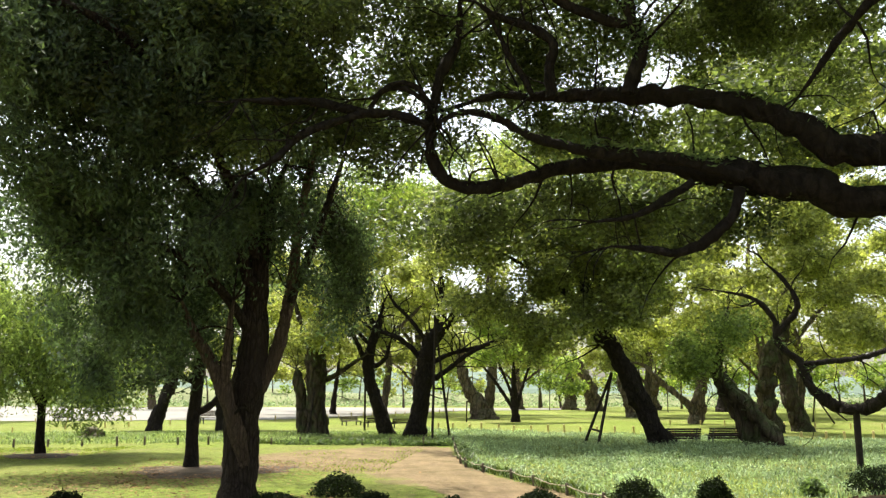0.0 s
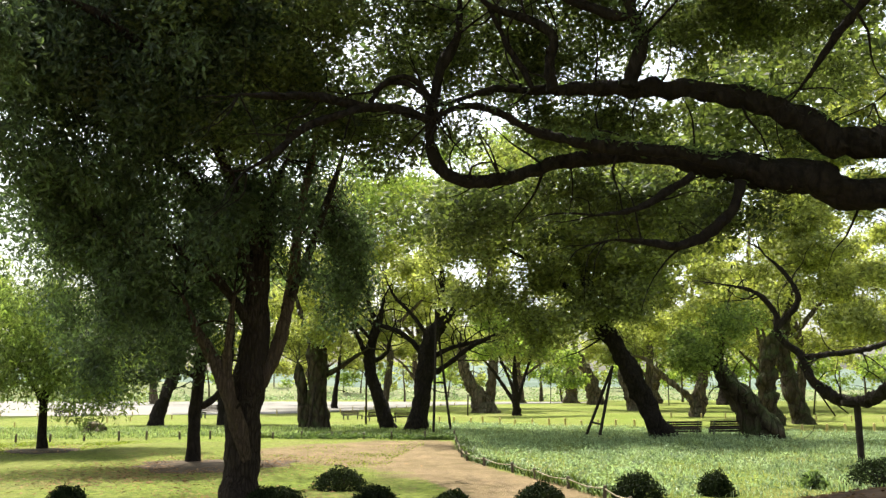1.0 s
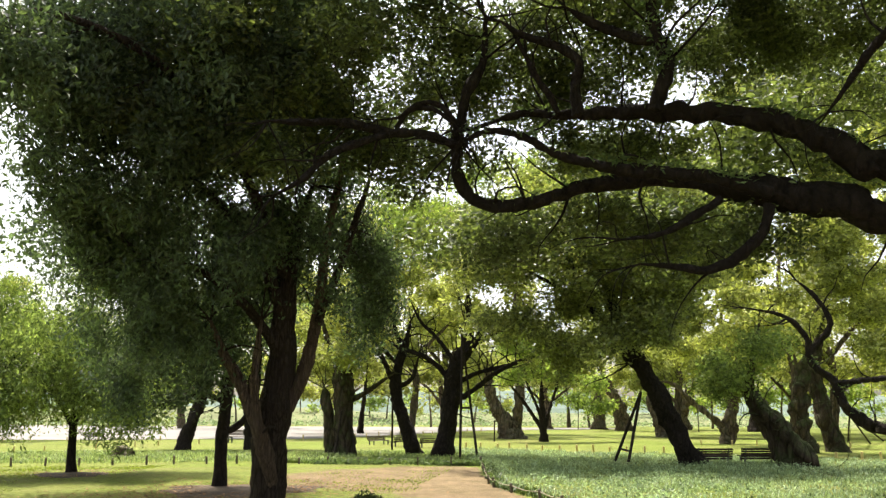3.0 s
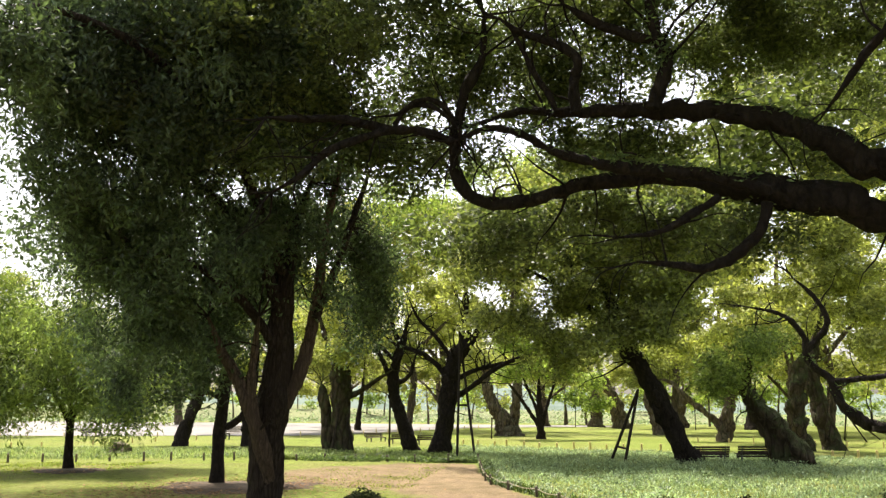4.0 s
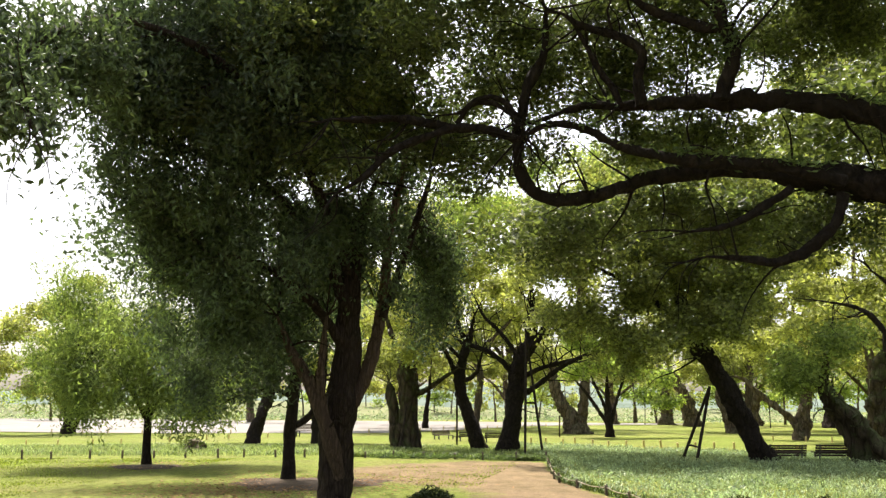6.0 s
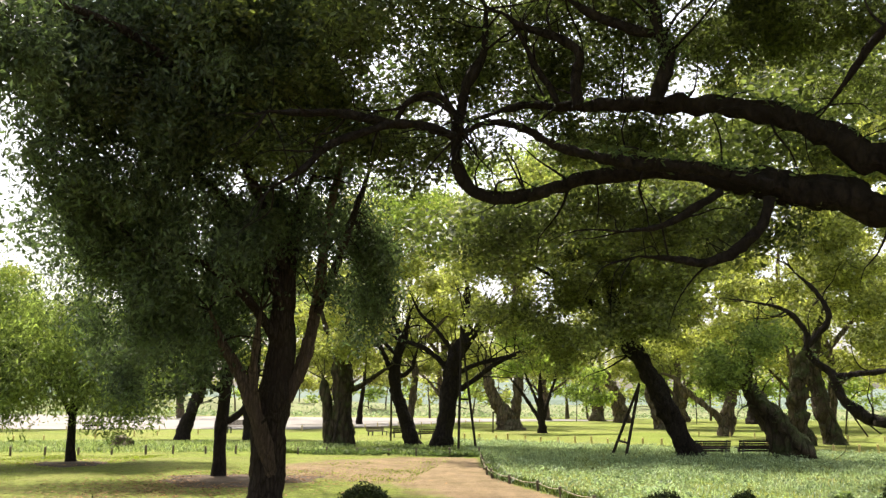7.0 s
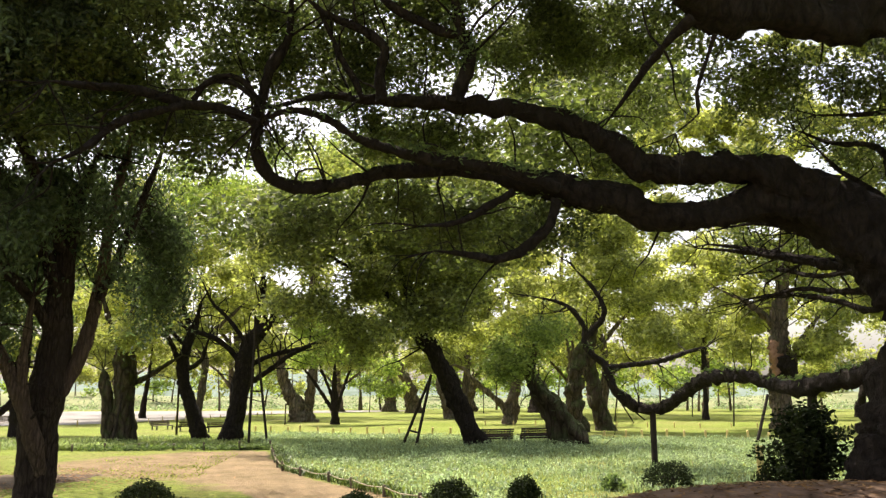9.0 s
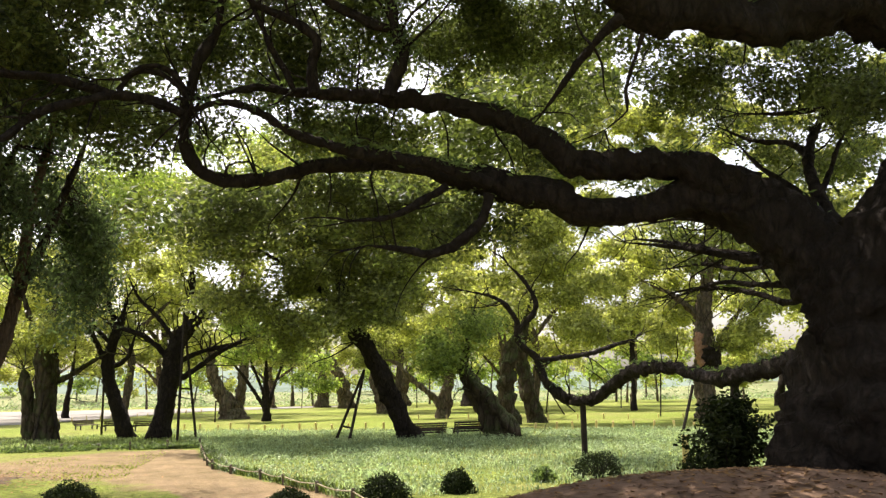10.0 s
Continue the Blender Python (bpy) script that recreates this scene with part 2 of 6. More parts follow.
def tube(geo, rows, step=0.25, sides=10, gnarl=0.12, rng=None, cap=True, lump=0.0):
    q = smooth_line(rows, step)
    c, r = q[:, :3], q[:, 3]
    t = np.gradient(c, axis=0)
    t /= np.maximum(np.linalg.norm(t, axis=1)[:, None], 1e-9)
    ref = np.array((0.31, 0.95, 0.1)) if abs(t[0] @ (0.31, 0.95, 0.1)) < 0.85 else np.array((1.0, 0, 0))
    us = []
    u = np.cross(t[0], ref)
    for k in range(len(c)):
        u = u - (u @ t[k]) * t[k]
        u /= np.linalg.norm(u)
        us.append(u)
    us = np.array(us)
    w = np.cross(t, us)
    a = np.arange(sides) / sides * 2 * np.pi
    ring = np.cos(a)[None, :, None] * us[:, None] + np.sin(a)[None, :, None] * w[:, None]
    rr = np.repeat(r[:, None], sides, 1) * (0.88 if gnarl else 1)
    if gnarl and rng is not None:
        ph = rng.uniform(0, 6.28, 6)
        s = np.cumsum(np.r_[0, np.linalg.norm(np.diff(c, axis=0), axis=1)])[:, None] / np.maximum(r.mean(), 0.05)
        rr = rr * (1 + gnarl * (np.sin(3 * a + 0.5 * s + ph[0]) * 0.5 + np.sin(2 * a - 0.9 * s + ph[1]) * 0.6 + np.sin(1.7 * s + a + ph[2]) * 0.5 + np.sin(5 * a + 1.3 * s + ph[3]) * 0.35)
                   + gnarl * 0.35 * rng.standard_normal(rr.shape))
    if lump:
        at_ = c[:, None] + ring * rr[:, :, None]
        for wave in (3.0, 7.0, 14.0):
            for _ in range(3):
                d = rng.standard_normal(3)
                rr = rr + lump * r[:, None] * wave ** -0.6 * np.sin(at_ @ (d / np.linalg.norm(d)) * wave / max(r.mean(), 0.12) + rng.uniform(0, 6))
        if lump > 0.15:
            at_ = c[:, None] + ring * rr[:, :, None]
            for _ in range(int(10 + 60 * lump)):
                k, m = rng.integers(len(c)), rng.integers(sides)
                far = np.linalg.norm(at_ - at_[k, m], axis=2) / (r[k] * rng.uniform(0.25, 0.6))
                rr = rr + lump * r[k] * rng.choice((1.2, 0.9, -0.9)) * np.exp(-far ** 2)
        rr = np.maximum(rr, 0.3 * r[:, None])
    v = c[:, None] + ring * rr[:, :, None]
    n = len(c)
    i, j = np.meshgrid(np.arange(n - 1), np.arange(sides), indexing="ij")
    f = np.stack([i * sides + j, i * sides + (j + 1) % sides, (i + 1) * sides + (j + 1) % sides, (i + 1) * sides + j], -1).reshape(-1, 4)
    geo.add(v.reshape(-1, 3), f)
    if cap:
        for k, ends in ((0, -1), (n - 1, 1)):
            tip = c[k] + ends * t[k] * r[k] * 0.4
            b = np.arange(sides)
            tri = np.stack([b, (b + 1) % sides, np.full(sides, sides)], 1)
            geo.add(np.vstack([v[k], tip]), tri if ends > 0 else tri[:, ::-1])
    return q


def box(geo, lo, hi):
    (a, b, c), (d, e, f) = lo, hi
    bv = 0.12 * min(d - a, e - b, f - c)
    v = [(x, y, z) for z in (c, f) for x, y in ((a + bv, b), (d - bv, b), (d, b + bv), (d, e - bv), (d - bv, e), (a + bv, e), (a, e - bv), (a, b + bv))]
    geo.add(v, [[i, (i + 1) % 8, 8 + (i + 1) % 8, 8 + i] for i in range(8)])
    geo.add(v[:8], [[0, 7, 6, 5], [0, 5, 4, 1], [1, 4, 3, 2]])
    geo.add(v[8:], [[0, 5, 6, 7], [0, 1, 4, 5], [1, 2, 3, 4]])


def add_leaves(geo, at_, size, rng, droop=0.4, wide=0.5, facing=(0, 0, 0.3)):
    """Folded pointed leaves, one quad each."""
    n = len(at_)
    d = rng.standard_normal((n, 3))
    d[:, 2] = d[:, 2] * 0.6 - droop
    d /= np.linalg.norm(d, axis=1)[:, None]
    s = np.cross(d, rng.standard_normal((n, 3)) + facing)
    s /= np.linalg.norm(s, axis=1)[:, None]
    up = np.cross(s, d)
    ln = size * rng.uniform(0.6, 1.3, n)[:, None]
    b = at_ - d * ln * 0.5
    m = at_ - d * ln * 0.04 + up * ln * 0.08
    v = np.stack([b, m + s * ln * wide * 0.5, b + d * ln, m - s * ln * wide * 0.5], 1).reshape(-1, 3)
    geo.add(v, np.arange(4 * n).reshape(-1, 4))


def crown_points(blobs, cover, size, cluster, per, rng, hang=0.0):
    """Leaf places in clusters filling ellipsoids, and the clusters' centres. cover: leaf area over the blob's area."""
    cs, ls, ns = [], [], []
    for x, y, z, rx, ry, rz, *weight in blobs:
        k = max(6, int(cover * (weight[0] if weight else 1) * 3.14 * rx * rz * 2 / (0.25 * size * size) / per))
        u = rng.standard_normal((k, 3))
        u /= np.linalg.norm(u, axis=1)[:, None]
        u *= rng.uniform(0.06, 1, (k, 1)) ** 0.45
        u *= 1 + 0.2 * np.sin(9.3 * u[:, :1] + x) * np.cos(8.6 * u[:, 2:] + y)
        c = np.array((x, y, z)) + u * (rx, ry, rz)
        own = rng.integers(0, max(2, k // 16), k)
        heart = c[own] - (0, 0, 0.8 * cluster)
        c = c[own] * 0.999 + np.clip(rng.standard_normal((k, 3)), -1.6, 1.6) * cluster * (1.6 - 0.2 * hang, 1.6 - 0.2 * hang, 0.9 + 0.5 * hang)
        cs.append(c)
        spread = cluster * rng.uniform(0.5, 1.4, (k, 1, 1))
        ls.append((c[:, None] + np.clip(rng.standard_normal((k, per, 3)), -1.7, 1.7) * spread * (1 - 0.25 * hang, 1 - 0.25 * hang, 0.75 + 0.35 * hang)).reshape(-1, 3))
        out = ls[-1] - np.repeat(heart, per, 0)
        ns.append(out / np.linalg.norm(out, axis=1)[:, None] * 1.5 + (0, 0, 0.4))
    return np.concatenate(cs), np.concatenate(ls), np.concatenate(ns)


def sprout(geo, lines, rng, count, length, sides=5):
    """Second-order branches along the limbs, bent upwards and outwards."""
    made = []
    for q in lines:
        ln = np.linalg.norm(np.diff(q[:, :3], axis=0), axis=1).sum()
        for _ in range(max(1, int(count * ln))):
            k = rng.integers(len(q) // 3, len(q))
            p, r = q[k, :3], q[k, 3]
            t = q[min(k + 1, len(q) - 1), :3] - q[max(k - 1, 0), :3]
            d = t / max(np.linalg.norm(t), 1e-6) * 0.5 + rng.standard_normal(3) * 0.8 + (0, 0, 0.35)
            d /= np.linalg.norm(d)
            long = length * rng.uniform(0.5, 1.3)
            r0 = min(0.4 * r, 0.02 * long)
            rows = [(*p, r0)]
            for m in range(1, 5):
                d = d + rng.standard_normal(3) * 0.32
                d /= np.linalg.norm(d)
                p = p + d * long / 4
                rows.append((*p, r0 * (1 - 0.22 * m)))
            if rows[-1][2] > 1.6:
                made.append(tube(geo, rows, max(0.12, long / 10), sides, 0.06, rng, cap=False))
        t = q[-1, :3] - q[max(len(q) - 6, 0), :3]
        for _ in range(4):
            d, p = t / max(np.linalg.norm(t), 1e-6) + rng.standard_normal(3) * 0.55, q[-1, :3]
            rows = [(*p, max(q[-1, 3], 0.012))]
            for m in range(1, 5):
                d = d / np.linalg.norm(d) + rng.standard_normal(3) * 0.3
                p = p + d / np.linalg.norm(d) * length * rng.uniform(0.14, 0.3)
                rows.append((*p, rows[0][3] * (1 - 0.2 * m)))
            made.append(tube(geo, rows, max(0.12, length / 10), sides, 0.06, rng, cap=False))
    return made


def add_twigs(geo, centres, limbs, rng, share, radius, most):
    pts = np.concatenate([q[len(q) // 3:] if len(q) > 6 else q for q in limbs])
    for c in centres[rng.random(len(centres)) < share]:
        d = np.linalg.norm(pts[:, :3] - c, axis=1) + rng.uniform(0, 0.2 * most, len(pts))
        p = pts[d.argmin()]
        ln = np.linalg.norm(p[:3] - c)
        if ln < 0.25 or ln > most:
            continue
        bend = rng.standard_normal(3) * 0.14 * ln
        r0 = min(p[3] * 0.6, radius * (0.5 + 0.25 * ln))
        rows = [(*p[:3], r0), (*(p[:3] * 0.62 + c * 0.38 + bend + (0, 0, 0.06 * ln)), r0 * 0.7), (*(p[:3] * 0.25 + c * 0.75 + bend * 0.5), r0 * 0.45), (*c, r0 * 0.15)]
        tube(geo, rows, max(0.2, ln / 5), 3, 0, cap=False)


def slim(rows, k):
    return [(x, y, z, r * k) for x, y, z, r in rows]


def tree(name, label, stems, blobs, leaf, bark, seed, size, cover, cluster, per, twigs=0.3, twig_r=0.02, sides=10, step=0.3, gnarl=0.1, droop=0.4, wide=0.5, shoots=(0.8, 1.2), most=2.0, group="", lump=0.0, knobs={}, barks={}):
    rng = np.random.default_rng(seed)
    base = Vector((stems[0][0][0], stems[0][0][1], 0))
    ob = thing(name, label, "tree", base, group)
    back = Matrix.Translation(-base)
    lines = []
    for k, rows in enumerate(stems):
        g = Geo()
        rows = [*rows[:-1], (*rows[-1][:3], min(rows[-1][3] * 0.5, 0.025))]
        if k == 0:
            a, b = np.array(rows[0]), np.array(rows[1])
            down = (a - b)[:3] * min(2.0, (0.7 + a[2]) / max(b[2] - a[2], 0.2))
            rows = [(*(a[:3] + down), a[3] * 1.05), *rows]
        lines.append(tube(g, rows, step, sides + (14 if k == 0 else 0), gnarl if k == 0 else gnarl * 0.8, rng, lump=knobs.get(k, lump * (0.6 if k == 0 and lump < 0.3 else 1))))
        p = part("trunk" if k == 0 else "limb", g, barks.get(k, bark), ob)
        p.matrix_local = back
    if blobs:
        cs, ls, ns = crown_points(blobs, cover, size, cluster, per, rng, 1.0 if droop > 0.7 else 0.0)
        g = Geo()
        if shoots[0]:
            lines = lines + sprout(g, lines, rng, *shoots)
        if twigs:
            add_twigs(g, cs, lines, rng, twigs, twig_r, most)
        if g.n:
            part("twig_mass", g, bark, ob, kind="stuff").matrix_local = back
        g = Geo()
        add_leaves(g, ls, size, rng, droop, wide, ns)
        part("crown", g, leaf, ob, smooth=False, kind="stuff").matrix_local = back
    return ob


# ---- ground ----
def disc_sheet(geo, centre, radii, count, height):
    a = np.arange(count) / count * 2 * np.pi
    v = [(*centre, height(*centre))]
    for r in radii:
        for t in a:
            x, y = centre[0] + r * math.cos(t), centre[1] + r * math.sin(t)
            v.append((x, y, height(x, y)))
    f3 = [[0, 1 + k, 1 + (k + 1) % count] for k in range(count)]
    f4 = [[1 + i * count + k, 1 + (i + 1) * count + k, 1 + (i + 1) * count + (k + 1) % count, 1 + i * count + (k + 1) % count] for i in range(len(radii) - 1) for k in range(count)]
    geo.add(v, f3)
    geo.f.append(np.array(f4))


def roll_height(x, y):
    r = math.hypot(x, y)
    return 0.05 * noise.noise(Vector((x * 0.12, y * 0.12, 0))) * min(1, r / 20) * (r < 200)


g = Geo()
disc_sheet(g, (0, 0), [1.5 * 1.09 ** k for k in range(88)], 160, roll_height)
tagged(part("ground", g, LAWN), "sunlit park lawn with dry patches", "lawn", kind="structure")


def mound_height(x, y):
    h = 1.0 * math.exp(-(((x - 7.0) / 5.0) ** 2 + ((y - 9.6) / 3.0) ** 2) ** 1.3) + 0.4 * math.exp(-(x * x + y * y) / 81)
    return h - 0.07 + 0.05 * noise.noise(Vector((x * 0.9, y * 0.9, 3))) + 0.025 * noise.noise(Vector((x * 3, y * 3, 1)))


g = Geo()
disc_sheet(g, (4, 5), [0.22 * k for k in range(1, 74)], 160, mound_height)
tagged(part("soil_mound", g, SOIL), "bare brown soil mound under an old tree", "soil", kind="structure")


def outline_sheet(name, label, category, edge, z, mat, wobble, seed):
    """A flat worn sheet with an uneven edge, from few corners."""
    rng = np.random.default_rng(seed)
    q = smooth_line([(*p, 0, 1) for p in (*edge, edge[0])], 0.5)[:-1, :2]
    q = q + rng.standard_normal(q.shape) * wobble
    bm = bmesh.new()
    bm.faces.new([bm.verts.new((x, y, z)) for x, y in q])
    bmesh.ops.triangulate(bm, faces=bm.faces[:])
    me = bpy.data.meshes.new(name)
    bm.to_mesh(me)
    bm.free()
    me.materials.append(mat)
    return tagged(new(name, me), label, category, kind="structure")


PATH_EDGE = [(0.2, 34.0), (0.3, 31), (0.6, 27), (1.3, 22), (2.6, 18.5), (3.6, 12), (0.6, 12), (0.3, 17), (-0.6, 20.5), (-1.8, 22.8), (-3.8, 24.5), (-5.6, 26.5), (-6.0, 29), (-5.0, 31.0), (-3.4, 32.6), (-1.8, 33.9)]


def path_patch():
    """Lawn worn down to sandy soil; the wear fades out within the patch."""
    nx, ny, st = 100, 130, 0.2
    q = smooth_line([(*p, 0, 1) for p in (*PATH_EDGE, PATH_EDGE[0])], 0.4)[:-1, :2]
    xs, ys = -12 + np.arange(nx) * st, 11.6 + np.arange(ny) * st
    x, y = [a.ravel() for a in np.meshgrid(xs, ys)]
    odd = np.zeros(len(x), bool)
    for (x0, y0), (x1, y1) in zip(q, np.roll(q, -1, 0)):
        odd ^= ((y0 > y) != (y1 > y)) & (x < (x1 - x0) * (y - y0) / (y1 - y0 + 1e-9) + x0)
    dist = np.min(np.hypot(x[:, None] - q[None, :, 0], y[:, None] - q[None, :, 1]), 1) * np.where(odd, 1, -1)
    wear = np.clip(0.5 + dist * np.where(x > -0.5 + 0.03 * (y - 20), 1.0, 0.3), 0, 1)
    z = np.array([roll_height(a, b) + 0.03 for a, b in zip(x, y)]) - 0.02 * wear
    f = [[r * nx + c, r * nx + c + 1, (r + 1) * nx + c + 1, (r + 1) * nx + c] for r in range(ny - 1) for c in range(nx - 1)]
    g = Geo()
    g.add(np.stack([x, y, z], 1), f)
    ob = part("path", g, WORN)
    a = ob.data.attributes.new("wear", "FLOAT", "POINT")
    a.data.foreach_set("value", wear)
    return tagged(ob, "trodden sandy path worn through the lawn", "path", kind="structure")


path_patch()
outline_sheet("road", "pale gravel road beyond the trees", "road", [(-130, 66), (-60, 65), (-36, 64), (-27, 65), (-20, 68), (-13, 70), (-8, 81), (1, 105), (12, 114), (22, 124), (18, 128), (5, 130), (-40, 132), (-130, 132)], 0.03, GRAVEL, 0.15, 4)


# far bank, hills
def bank(name, label, mat, r, h, az0, az1, seed, cat):
    g = Geo()
    rng = np.random.default_rng(seed)
    ph = rng.uniform(0, 6, 4)
    v, n = [], 90
    for k in range(n):
        a = radians(az0 + (az1 - az0) * k / (n - 1))
        hh = h * (0.7 + 0.2 * math.sin(5 * a + ph[0]) + 0.12 * math.sin(13 * a + ph[1]) + 0.06 * math.sin(31 * a + ph[2]))
        for rr, zz in ((r, -0.2), (r * 1.1, hh * 0.65), (r * 1.25, hh), (r * 1.6, -0.2)):
            v.append((math.sin(a) * rr, math.cos(a) * rr, zz))
    f = [[4 * k + j, 4 * k + j + 1, 4 * k + 5 + j, 4 * k + 4 + j] for k in range(n - 1) for j in range(3)]
    g.add(v, f)
    return tagged(part(name, g, mat), label, cat, kind="structure")


bank("field_bank", "pale green grass bank beyond the road", FIELD, 150, 3.4, -70, 75, 1, "bank")
bank("backdrop", "wooded hills far away, haze in their colour", HILL, 900, 36, -75, 80, 2, "hills")


def meadow(name, label, n, seed):
    """Rough clumps of tall grass and low scrub on the far bank."""
    rng = np.random.default_rng(seed)
    a, r = np.radians(rng.uniform(-45, 58, n)), rng.uniform(136, 172, n)
    tall = rng.uniform(0.2, 0.6, n) + 1.2 * (rng.random(n) < 0.07)
    foot = np.interp(r, (136, 150, 165, 187), (0, 0, 1.5, 2.2))
    c = np.stack([np.sin(a) * r, np.cos(a) * r, foot], 1)
    at_ = (c[:, None] + rng.standard_normal((n, 8, 3)) * np.stack([tall * 1.1, tall * 1.1, tall * 0.5], 1)[:, None] + (0, 0, 0.4)).reshape(-1, 3)
    g = Geo()
    add_leaves(g, at_, 0.42, rng, -0.4, 0.45)
    return tagged(part(name, g, BLADE, smooth=False), label, "scrub", kind="stuff")


meadow("meadow_scrub", "rough sunlit grass and scrub beyond the road", 2600, 95)

